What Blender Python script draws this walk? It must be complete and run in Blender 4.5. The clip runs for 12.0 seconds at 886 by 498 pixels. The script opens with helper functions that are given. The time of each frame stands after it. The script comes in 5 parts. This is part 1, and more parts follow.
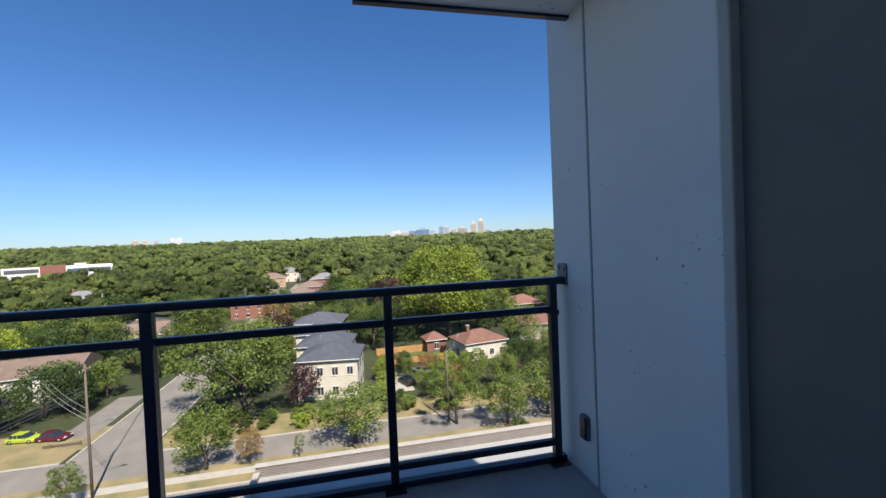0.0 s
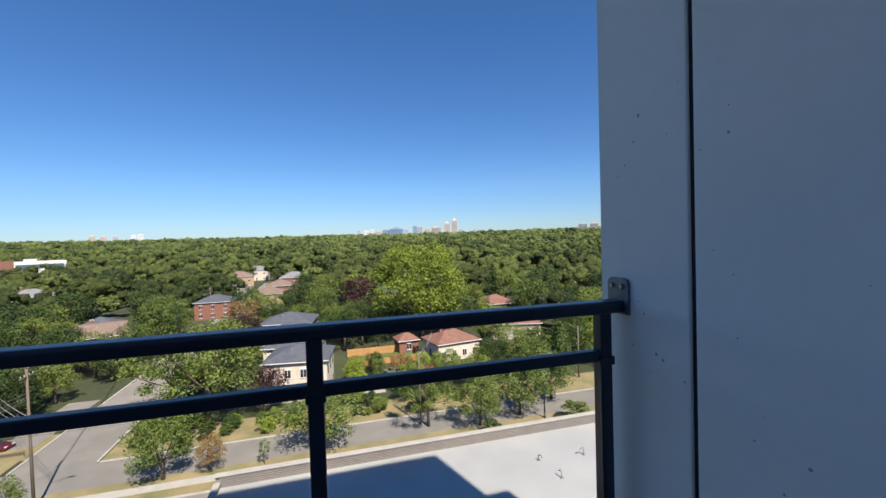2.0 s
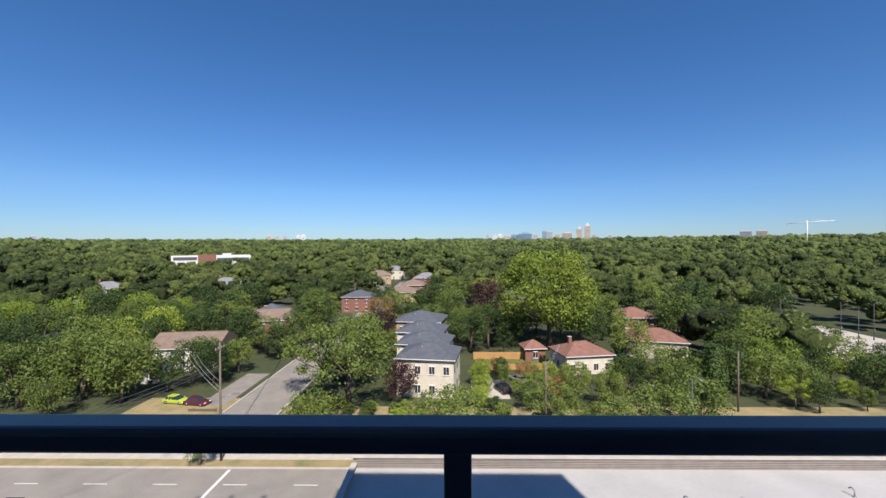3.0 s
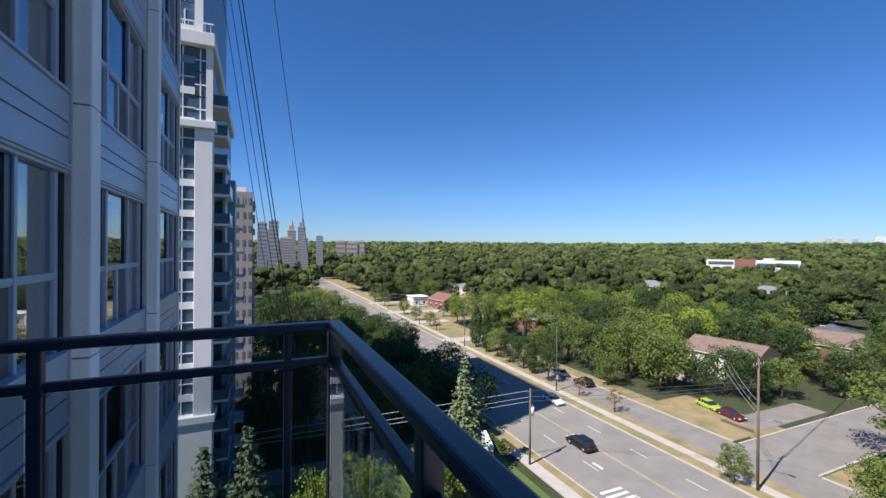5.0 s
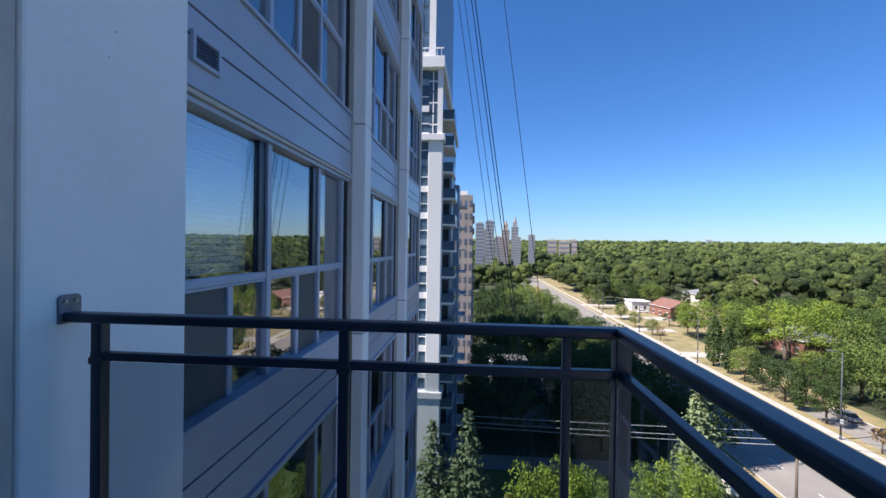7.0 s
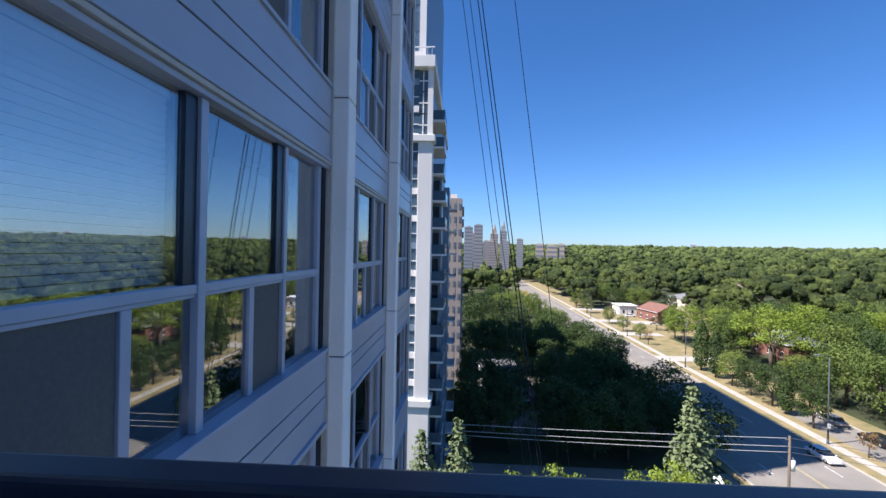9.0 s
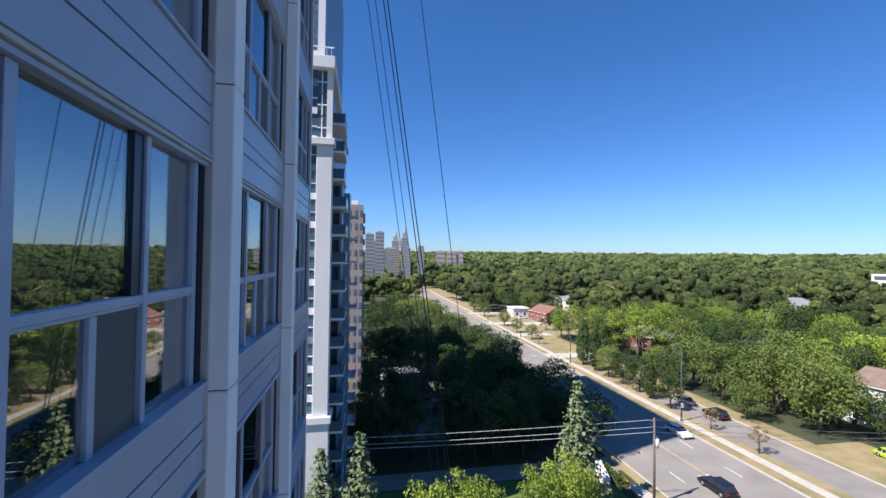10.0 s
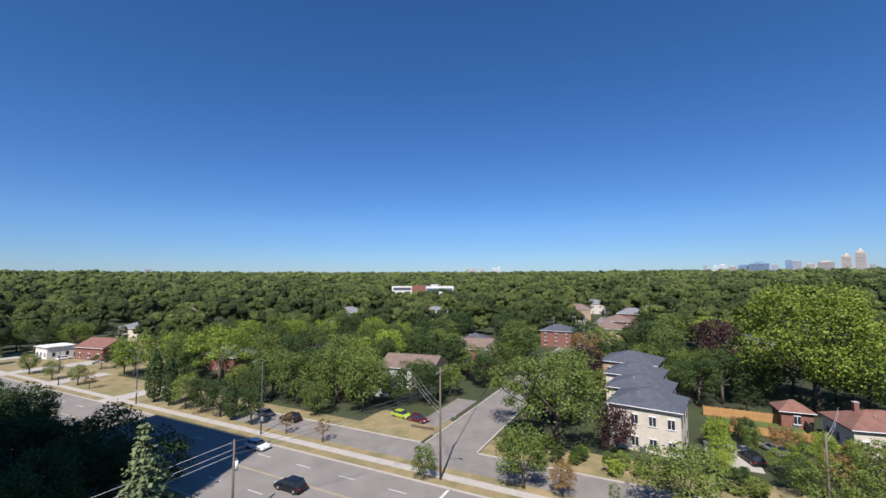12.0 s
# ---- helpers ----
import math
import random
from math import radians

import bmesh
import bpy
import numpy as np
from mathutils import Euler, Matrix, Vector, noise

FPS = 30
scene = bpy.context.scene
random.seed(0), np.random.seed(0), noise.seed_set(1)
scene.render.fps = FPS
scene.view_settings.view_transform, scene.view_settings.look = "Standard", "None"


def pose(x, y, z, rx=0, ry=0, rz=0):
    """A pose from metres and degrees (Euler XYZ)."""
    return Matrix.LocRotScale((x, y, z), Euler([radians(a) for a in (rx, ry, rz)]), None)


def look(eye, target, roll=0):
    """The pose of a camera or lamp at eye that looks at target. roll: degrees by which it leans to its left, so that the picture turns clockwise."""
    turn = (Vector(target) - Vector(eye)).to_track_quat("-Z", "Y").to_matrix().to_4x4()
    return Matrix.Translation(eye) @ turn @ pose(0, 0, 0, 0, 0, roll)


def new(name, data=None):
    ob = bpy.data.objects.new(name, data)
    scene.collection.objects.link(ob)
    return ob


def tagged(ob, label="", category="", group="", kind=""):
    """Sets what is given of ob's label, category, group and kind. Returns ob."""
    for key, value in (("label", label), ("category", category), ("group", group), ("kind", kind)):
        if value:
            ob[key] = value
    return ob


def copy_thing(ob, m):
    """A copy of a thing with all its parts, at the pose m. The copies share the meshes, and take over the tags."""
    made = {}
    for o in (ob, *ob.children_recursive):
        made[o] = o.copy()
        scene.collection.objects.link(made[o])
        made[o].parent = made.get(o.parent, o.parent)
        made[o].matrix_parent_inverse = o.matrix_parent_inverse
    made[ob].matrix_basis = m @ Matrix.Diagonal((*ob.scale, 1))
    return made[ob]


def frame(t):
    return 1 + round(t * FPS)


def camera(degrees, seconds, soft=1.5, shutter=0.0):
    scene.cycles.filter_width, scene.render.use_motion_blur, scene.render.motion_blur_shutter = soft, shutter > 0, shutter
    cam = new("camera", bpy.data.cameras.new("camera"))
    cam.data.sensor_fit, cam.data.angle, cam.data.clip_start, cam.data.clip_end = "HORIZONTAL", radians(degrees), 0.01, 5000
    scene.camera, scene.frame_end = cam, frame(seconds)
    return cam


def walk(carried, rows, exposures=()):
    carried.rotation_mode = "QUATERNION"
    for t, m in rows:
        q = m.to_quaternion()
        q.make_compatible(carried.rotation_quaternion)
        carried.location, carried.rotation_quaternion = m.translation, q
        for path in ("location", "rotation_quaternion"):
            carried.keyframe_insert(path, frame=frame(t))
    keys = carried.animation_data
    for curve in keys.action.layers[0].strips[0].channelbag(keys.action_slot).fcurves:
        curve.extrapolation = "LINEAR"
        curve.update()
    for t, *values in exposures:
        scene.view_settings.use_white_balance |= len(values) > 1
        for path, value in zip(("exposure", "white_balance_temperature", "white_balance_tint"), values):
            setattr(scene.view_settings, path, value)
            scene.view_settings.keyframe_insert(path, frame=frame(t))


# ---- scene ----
cam = camera(93.0, 12.0, soft=1.5)
PATH = [
    (0, (-0.206, 1.118, 1.308), (1.745, 0.683, 1.264), -2.4),
    (0.5, (-0.028, 1.059, 1.298), (1.886, 0.484, 1.236), -2.3),
    (1, (0.215, 1.014, 1.270), (2.089, 0.317, 1.204), -2.0),
    (1.5, (0.471, 0.953, 1.290), (2.346, 0.260, 1.232), -2.0),
    (2, (0.782, 0.909, 1.297), (2.702, 0.352, 1.247), -1.7),
    (2.5, (1.081, 0.908, 1.322), (3.052, 0.568, 1.286), -0.9),
    (4.5, (1.659, 1.196, 1.416), (2.936, 2.736, 1.424), 0.4),
    (5, (1.658, 1.212, 1.42), (2.468, 3.041, 1.418), 0.4),
    (5.5, (1.57, 1.208, 1.405), (1.97, 3.168, 1.395), 0.4),
    (6, (1.493, 1.297, 1.416), (1.602, 3.294, 1.395), 0.5),
    (6.5, (1.46, 1.4, 1.393), (1.397, 3.399, 1.37), 0.6),
    (7, (1.426, 1.587, 1.38), (1.275, 3.581, 1.362), 0.9),
    (8.8, (1.233, 2.570, 1.385), (1.087, 4.565, 1.385), 1.2),
    (9, (1.188, 2.735, 1.362), (1.092, 4.732, 1.363), 1.1),
    (9.5, (1.118, 3.02, 1.379), (1.206, 5.018, 1.399), 1.0),
    (10, (1.117, 3.114, 1.409), (1.485, 5.079, 1.451), 0.7),
    (10.5, (1.128, 3.127, 1.424), (1.859, 4.987, 1.492), 0.2),
    (11, (1.225, 3.18, 1.462), (2.347, 4.833, 1.553), 0.1),
    (11.5, (1.21, 3.2, 1.452), (2.697, 4.532, 1.57), -0.2),
    (12, (1.315, 3.205, 1.458), (3.093, 4.109, 1.597), -0.2),
]
walk(cam, [(t, look(eye, target, roll)) for t, eye, target, roll in PATH],
     [(0.0, 0.78, 6500, 16), (1.5, 0.78, 6500, 15), (2.5, 0.6, 6400, 15), (4.5, 0.5, 5950, 17), (5.5, 0.85, 5950, 17), (6.5, 1.0, 6050, 17), (7.2, 1.03, 6050, 17), (9.0, 1.0, 6000, 17), (10.5, 0.74, 5900, 17), (12.0, 0.38, 5950, 17)])

# ---- light: clear noon sky, sun behind the building ----
SUN_EL, SUN_SLOPE = 50.0, 0.3
sun_way = Vector((1, SUN_SLOPE, -math.tan(radians(SUN_EL)) * math.hypot(1, SUN_SLOPE)))
sun = new("sun", bpy.data.lights.new("sun", "SUN"))
sun.data.energy, sun.data.angle, sun.data.color = 4.9, radians(0.5), (1.0, 0.92, 0.78)
sun.matrix_world = look(-sun_way * 60, (0, 0, 0))
world = bpy.data.worlds.new("world")
scene.world = world
world.use_nodes = True
wn = world.node_tree
sky = wn.nodes.new("ShaderNodeTexSky")
sky.sky_type, sky.sun_disc = "NISHITA", False
sky.sun_elevation, sky.sun_rotation = radians(SUN_EL), math.atan2(-sun_way.x, -sun_way.y)
sky.air_density, sky.dust_density, sky.ozone_density, sky.altitude = 1.0, 0.0, 5.0, 600
deep = wn.nodes.new("ShaderNodeHueSaturation")
deep.inputs["Saturation"].default_value = 1.18
wn.links.new(sky.outputs[0], deep.inputs["Color"])
# dry clear air: the low sky stays blue, with little white haze over the horizon
way = wn.nodes.new("ShaderNodeTexCoord")
split = wn.nodes.new("ShaderNodeSeparateXYZ")
wn.links.new(way.outputs["Generated"], split.inputs[0])
clear = wn.nodes.new("ShaderNodeValToRGB")
for q, (at, tone) in zip((clear.color_ramp.elements[0], clear.color_ramp.elements[1], clear.color_ramp.elements.new(0.12)),
                         ((0.0, (0.46, 0.58, 0.74)), (0.45, (1.0, 1.0, 1.0)), (0.12, (0.72, 0.80, 0.89)))):
    q.position, q.color = at, (*tone, 1)
wn.links.new(split.outputs["Z"], clear.inputs[0])
dry = wn.nodes.new("ShaderNodeMix")
dry.data_type, dry.blend_type = "RGBA", "MULTIPLY"
dry.inputs["Factor"].default_value = 1.0
wn.links.new(deep.outputs[0], dry.inputs["A"])
wn.links.new(clear.outputs[0], dry.inputs["B"])
wn.links.new(dry.outputs["Result"], wn.nodes["Background"].inputs[0])
wn.nodes["Background"].inputs[1].default_value = 0.087

G = -27.5   # street level under the balcony floor at z = 0


# ---- materials ----
def mat(name, a, b=None, rough=0.8, metal=0.0, scale=8.0, fine=60.0, bump=0.15, island=0.0, objrand=0.0, spec=0.5, streak=None):
    """Two-scale procedural surface between colours a and b."""
    m = bpy.data.materials.new(name)
    m.use_nodes = True
    n, l = m.node_tree.nodes, m.node_tree.links
    p = n["Principled BSDF"]
    b = b or tuple(c * 0.75 for c in a)
    co = n.new("ShaderNodeTexCoord")
    mp = n.new("ShaderNodeMapping")
    l.new(co.outputs["Object"], mp.inputs[0])
    if streak:
        mp.inputs["Scale"].default_value = streak
    n1 = n.new("ShaderNodeTexNoise")
    n1.inputs["Scale"].default_value, n1.inputs["Detail"].default_value = scale, 6
    n2 = n.new("ShaderNodeTexNoise")
    n2.inputs["Scale"].default_value, n2.inputs["Detail"].default_value = fine, 3
    for q in (n1, n2):
        l.new(mp.outputs[0], q.inputs["Vector"])
    mix = n.new("ShaderNodeMath")
    mix.operation = "MULTIPLY_ADD"
    mix.inputs[1].default_value = 0.35
    l.new(n2.outputs[0], mix.inputs[0])
    l.new(n1.outputs[0], mix.inputs[2])
    last = mix.outputs[0]
    if island or objrand:
        src = n.new("ShaderNodeNewGeometry").outputs["Random Per Island"] if island else n.new("ShaderNodeObjectInfo").outputs["Random"]
        add = n.new("ShaderNodeMath")
        add.operation = "MULTIPLY_ADD"
        add.inputs[1].default_value = island or objrand
        l.new(src, add.inputs[0])
        l.new(last, add.inputs[2])
        last = add.outputs[0]
    ramp = n.new("ShaderNodeValToRGB")
    off = 0.5 * (island or objrand)
    ramp.color_ramp.elements[0].position, ramp.color_ramp.elements[1].position = 0.42 + off * 0.5, 0.95 + off
    ramp.color_ramp.elements[0].color, ramp.color_ramp.elements[1].color = (*b, 1), (*a, 1)
    l.new(last, ramp.inputs[0])
    l.new(ramp.outputs[0], p.inputs["Base Color"])
    p.inputs["Roughness"].default_value, p.inputs["Metallic"].default_value = rough, metal
    p.inputs["Specular IOR Level"].default_value = spec
    if bump:
        bp = n.new("ShaderNodeBump")
        bp.inputs["Strength"].default_value, bp.inputs["Distance"].default_value = bump, 0.02
        l.new(last, bp.inputs["Height"])
        l.new(bp.outputs[0], p.inputs["Normal"])
    return m


def leaf_mat(name, a, b, wide=0.05, by_tree=False):
    """Leaves: tint by tree, by stretch of the crown and by single leaf, with light let through."""
    m = bpy.data.materials.new(name)
    m.use_nodes = True
    n, l = m.node_tree.nodes, m.node_tree.links
    p = n["Principled BSDF"]
    co = n.new("ShaderNodeTexCoord")
    nz = n.new("ShaderNodeTexNoise")
    nz.inputs["Scale"].default_value, nz.inputs["Detail"].default_value = wide, 3
    l.new(co.outputs["Object"], nz.inputs["Vector"])
    geo, inf = n.new("ShaderNodeNewGeometry"), n.new("ShaderNodeObjectInfo")
    s1 = n.new("ShaderNodeMath"); s1.operation = "MULTIPLY_ADD"; s1.inputs[1].default_value = 0.13
    l.new(geo.outputs["Random Per Island"], s1.inputs[0]); l.new(nz.outputs[0], s1.inputs[2])
    s2 = n.new("ShaderNodeMath"); s2.operation = "MULTIPLY_ADD"; s2.inputs[1].default_value = 0.35
    if by_tree:
        at = n.new("ShaderNodeAttribute")
        at.attribute_name = "tint"
        l.new(at.outputs["Fac"], s2.inputs[0])
        s2.inputs[1].default_value = 0.7
        s1.inputs[1].default_value = 0.05
    else:
        l.new(inf.outputs["Random"], s2.inputs[0])
    l.new(s1.outputs[0], s2.inputs[2])
    ramp = n.new("ShaderNodeValToRGB")
    ramp.color_ramp.elements[0].position, ramp.color_ramp.elements[1].position = 0.38, 1.0
    ramp.color_ramp.elements[0].color, ramp.color_ramp.elements[1].color = (*b, 1), (*a, 1)
    l.new(s2.outputs[0], ramp.inputs[0])
    l.new(ramp.outputs[0], p.inputs["Base Color"])
    p.inputs["Roughness"].default_value, p.inputs["Specular IOR Level"].default_value = 0.6, 0.25
    tr = n.new("ShaderNodeBsdfTranslucent")
    l.new(ramp.outputs[0], tr.inputs[0])
    mx = n.new("ShaderNodeMixShader")
    mx.inputs[0].default_value = 0.22
    l.new(p.outputs[0], mx.inputs[1]); l.new(tr.outputs[0], mx.inputs[2])
    l.new(mx.outputs[0], n["Material Output"].inputs[0])
    return m


def pane_mat(name, tint, face, clear=0.5, rough=0.01):
    """Window glass: gloss that grows to the edge over tinted see-through; face: its reflection seen square on."""
    m = bpy.data.materials.new(name)
    m.use_nodes = True
    n, l = m.node_tree.nodes, m.node_tree.links
    n.remove(n["Principled BSDF"])
    fr, tr, gl, mx = n.new("ShaderNodeLayerWeight"), n.new("ShaderNodeBsdfTransparent"), n.new("ShaderNodeBsdfGlossy"), n.new("ShaderNodeMixShader")
    fr.inputs[0].default_value = 0.5
    pw, ma = n.new("ShaderNodeMath"), n.new("ShaderNodeMath")
    pw.operation, ma.operation = "POWER", "MULTIPLY_ADD"
    pw.inputs[1].default_value, ma.inputs[1].default_value, ma.inputs[2].default_value = 4.0, (1 - face) * 0.9, face
    l.new(fr.outputs["Facing"], pw.inputs[0])
    l.new(pw.outputs[0], ma.inputs[0])
    tr.inputs[0].default_value = (*[c * clear for c in tint], 1)
    gl.inputs["Roughness"].default_value = rough
    nz, bp = n.new("ShaderNodeTexNoise"), n.new("ShaderNodeBump")
    nz.inputs["Scale"].default_value = 1.3
    bp.inputs["Strength"].default_value, bp.inputs["Distance"].default_value = 0.04, 0.01
    l.new(nz.outputs[0], bp.inputs["Height"]); l.new(bp.outputs[0], gl.inputs["Normal"])
    l.new(ma.outputs[0], mx.inputs[0]); l.new(tr.outputs[0], mx.inputs[1]); l.new(gl.outputs[0], mx.inputs[2])
    l.new(mx.outputs[0], n["Material Output"].inputs[0])
    return m


def add_pits(m):
    """Small dark air holes, in loose groups, as in painted cast concrete."""
    n, l = m.node_tree.nodes, m.node_tree.links
    co, vo, nz = n.new("ShaderNodeTexCoord"), n.new("ShaderNodeTexVoronoi"), n.new("ShaderNodeTexNoise")
    vo.inputs["Scale"].default_value, nz.inputs["Scale"].default_value = 22, 2.3
    l.new(co.outputs["Object"], vo.inputs["Vector"]); l.new(co.outputs["Object"], nz.inputs["Vector"])
    size = n.new("ShaderNodeMapRange")
    size.inputs[1].default_value, size.inputs[2].default_value, size.inputs[3].default_value, size.inputs[4].default_value = 0.5, 0.72, 0.0, 0.16
    l.new(nz.outputs[0], size.inputs[0])
    less = n.new("ShaderNodeMath"); less.operation = "LESS_THAN"
    l.new(vo.outputs["Distance"], less.inputs[0]); l.new(size.outputs[0], less.inputs[1])
    mix = n.new("ShaderNodeMix"); mix.data_type = "RGBA"
    p = n["Principled BSDF"]
    old = p.inputs["Base Color"].links[0].from_socket
    l.new(less.outputs[0], mix.inputs["Factor"])
    l.new(old, mix.inputs["A"]); mix.inputs["B"].default_value = (0.33, 0.33, 0.34, 1)
    l.new(mix.outputs["Result"], p.inputs["Base Color"])


WHITE = mat("painted_concrete", (0.90, 0.89, 0.87), (0.82, 0.81, 0.79), 0.8, scale=1.1, fine=25, bump=0.06)
add_pits(WHITE)
FLOORC = mat("balcony_concrete", (0.42, 0.41, 0.40), (0.30, 0.30, 0.30), 0.9, scale=4)
NAVY = mat("navy_metal", (0.020, 0.027, 0.052), (0.013, 0.018, 0.036), 0.34, scale=5, fine=300, bump=0.08)
ZINC = mat("zinc_metal", (0.20, 0.22, 0.27), (0.13, 0.14, 0.18), 0.45, metal=0.6, scale=20)
BOLT = mat("bolt_steel", (0.5, 0.5, 0.52), (0.3, 0.3, 0.32), 0.35, metal=0.9)
SPAN = mat("grey_blue_cladding", (0.42, 0.45, 0.53), (0.36, 0.39, 0.47), 0.33, scale=1.5, fine=200, bump=0.03)
FRAME = mat("aluminium_frame", (0.42, 0.46, 0.56), (0.35, 0.39, 0.49), 0.35, scale=4, fine=150, bump=0.04)
BEIGE = mat("beige_frame", (0.55, 0.52, 0.47), (0.45, 0.42, 0.38), 0.6)
GROOVE = mat("dark_joint", (0.02, 0.022, 0.028), (0.012, 0.012, 0.016), 0.9, bump=0)
DARKW = mat("bronze_panel", (0.20, 0.185, 0.15), (0.15, 0.14, 0.115), 0.6, scale=3, fine=200, bump=0.05)
ROOM = mat("room_painted_dim", (0.035, 0.038, 0.045), (0.02, 0.02, 0.025), 0.95, bump=0)
BLIND = mat("pale_blind", (0.90, 0.90, 0.90), (0.84, 0.84, 0.85), 0.7, bump=0)
SCREEN = mat("insect_screen", (0.13, 0.125, 0.12), (0.10, 0.098, 0.095), 0.9, scale=30, bump=0)
GLASS = pane_mat("window_glass", (0.88, 0.92, 0.94), 0.27, 0.98)
RAILGLASS = pane_mat("guard_glass", (0.95, 0.97, 0.97), 0.012, 0.99)
# grey tint stands in for the shaded view behind the side panels
RAILGLASS_SIDE = pane_mat("shade_toned_guard_glass", (0.74, 0.78, 0.80), 0.02, 0.92)
ASPHALT = mat("asphalt", (0.28, 0.255, 0.225), (0.20, 0.185, 0.165), 0.9, scale=0.25, fine=4, bump=0.1)
ASPHALT2 = mat("old_asphalt", (0.27, 0.245, 0.215), (0.19, 0.175, 0.155), 0.9, scale=0.35, fine=5, bump=0.1)
CONC = mat("pale_concrete", (0.50, 0.46, 0.40), (0.38, 0.35, 0.31), 0.9, scale=0.8, fine=8)
DRY = mat("dry_grass", (0.36, 0.27, 0.14), (0.16, 0.155, 0.065), 0.95, scale=0.35, fine=3, bump=0.3)
LAWN = mat("green_lawn", (0.115, 0.165, 0.034), (0.07, 0.11, 0.024), 0.95, scale=0.5, fine=6, bump=0.3)
# ground colour darkened to give the shade in gaps between crowns
SOIL = mat("ground_shade_toned", (0.06, 0.075, 0.026), (0.03, 0.036, 0.016), 0.95, scale=0.08, fine=0.7, bump=0.2)
PAINT = mat("road_paint", (0.75, 0.75, 0.72), (0.5, 0.5, 0.48), 0.8, scale=2)
YELLOW = mat("yellow_paint", (0.5, 0.42, 0.22), (0.36, 0.3, 0.18), 0.8, scale=2)
ROOFW = mat("pale_membrane_roof", (0.44, 0.43, 0.415), (0.35, 0.345, 0.335), 0.85, scale=0.2, fine=2, bump=0.1)
RIB = mat("taupe_ribbed_metal", (0.33, 0.29, 0.26), (0.25, 0.22, 0.20), 0.6, scale=1)
BARK = mat("bark", (0.13, 0.10, 0.075), (0.06, 0.048, 0.038), 0.95, scale=3, fine=20, bump=0.5)
WOODP = mat("weathered_pole", (0.20, 0.155, 0.12), (0.12, 0.095, 0.075), 0.9, scale=3, streak=(4, 4, 0.4))
CEDAR = mat("cedar_fence", (0.52, 0.29, 0.11), (0.36, 0.19, 0.07), 0.8, scale=1.5, objrand=0.2)
GREYP = mat("galvanised_steel", (0.34, 0.34, 0.34), (0.25, 0.25, 0.25), 0.5, metal=0.4)
WIRE = mat("bare_wire", (0.62, 0.60, 0.58), (0.4, 0.4, 0.4), 0.5)
ROPE = mat("black_rope", (0.02, 0.022, 0.035), (0.015, 0.015, 0.02), 0.7, bump=0)
SH_DARK = mat("charcoal_shingle", (0.105, 0.115, 0.135), (0.065, 0.072, 0.09), 0.85, scale=0.8, fine=6, bump=0.3)
SH_BROWN = mat("brown_shingle", (0.24, 0.175, 0.135), (0.16, 0.115, 0.09), 0.9, scale=0.8, fine=6, bump=0.3)
SH_RED = mat("red_brown_shingle", (0.26, 0.13, 0.095), (0.17, 0.085, 0.065), 0.9, scale=0.8, fine=6, bump=0.3)
SH_GREY = mat("grey_shingle", (0.24, 0.24, 0.245), (0.16, 0.165, 0.175), 0.9, scale=0.8, fine=6, bump=0.3)
ROADT = [mat("tower_grey_concrete", (0.36, 0.35, 0.35), (0.27, 0.27, 0.28), 0.85, scale=0.05, fine=0.4, bump=0), mat("tower_brown_brick", (0.44, 0.355, 0.29), (0.33, 0.27, 0.225), 0.85, scale=0.05, fine=0.4, bump=0)]
STUCCO = mat("cream_stucco", (0.66, 0.60, 0.50), (0.54, 0.49, 0.41), 0.9, scale=1)
WSTUC = mat("white_stucco", (0.78, 0.75, 0.70), (0.64, 0.62, 0.58), 0.9, scale=1)
BRICK = mat("red_brick", (0.27, 0.125, 0.09), (0.19, 0.085, 0.062), 0.9, scale=2, fine=9)
TANB = mat("tan_brick", (0.44, 0.32, 0.20), (0.33, 0.24, 0.15), 0.9, scale=2, fine=9)
PINKC = mat("pink_precast", (0.44, 0.38, 0.345), (0.35, 0.30, 0.275), 0.9, scale=0.3)
TOWW = mat("tower_precast", (0.82, 0.79, 0.76), (0.70, 0.68, 0.66), 0.85, scale=0.4, streak=(1, 1, 0.3))
TOWG = mat("tower_blue_panel", (0.23, 0.30, 0.38), (0.16, 0.22, 0.30), 0.4, scale=0.5)
FARC = [mat("far_" + k, c, d, 0.8, scale=0.02, fine=0.15, bump=0) for k, c, d in (
    ("grey", (0.56, 0.56, 0.57), (0.42, 0.43, 0.46)), ("tan", (0.66, 0.57, 0.47), (0.50, 0.42, 0.35)),
    ("blue", (0.30, 0.44, 0.60), (0.20, 0.31, 0.45)), ("white", (0.84, 0.84, 0.83), (0.68, 0.69, 0.70)))]
FARW = mat("far_glazing", (0.20, 0.225, 0.27), (0.14, 0.165, 0.21), 0.4, bump=0)
GLAZ = mat("dark_glazing", (0.035, 0.045, 0.06), (0.02, 0.026, 0.036), 0.08, bump=0, spec=0.8)
BGLAZ = mat("blue_glazing", (0.10, 0.16, 0.22), (0.06, 0.10, 0.15), 0.08, bump=0, spec=0.8)
RUBBER = mat("tyre_rubber", (0.02, 0.02, 0.02), None, 0.9, bump=0)
CARW = mat("white_car_paint", (0.80, 0.80, 0.80), (0.76, 0.76, 0.77), 0.18, bump=0)
CARB = mat("black_car_paint", (0.015, 0.017, 0.022), None, 0.15, bump=0)
CARG = mat("lime_car_paint", (0.42, 0.52, 0.05), (0.36, 0.46, 0.04), 0.25, bump=0)
CARM = mat("maroon_car_paint", (0.12, 0.02, 0.03), None, 0.2, bump=0)
CARS = mat("silver_car_paint", (0.42, 0.43, 0.45), (0.38, 0.39, 0.41), 0.25, metal=0.4, bump=0)
REDL = mat("red_lens", (0.5, 0.02, 0.02), None, 0.2, bump=0)
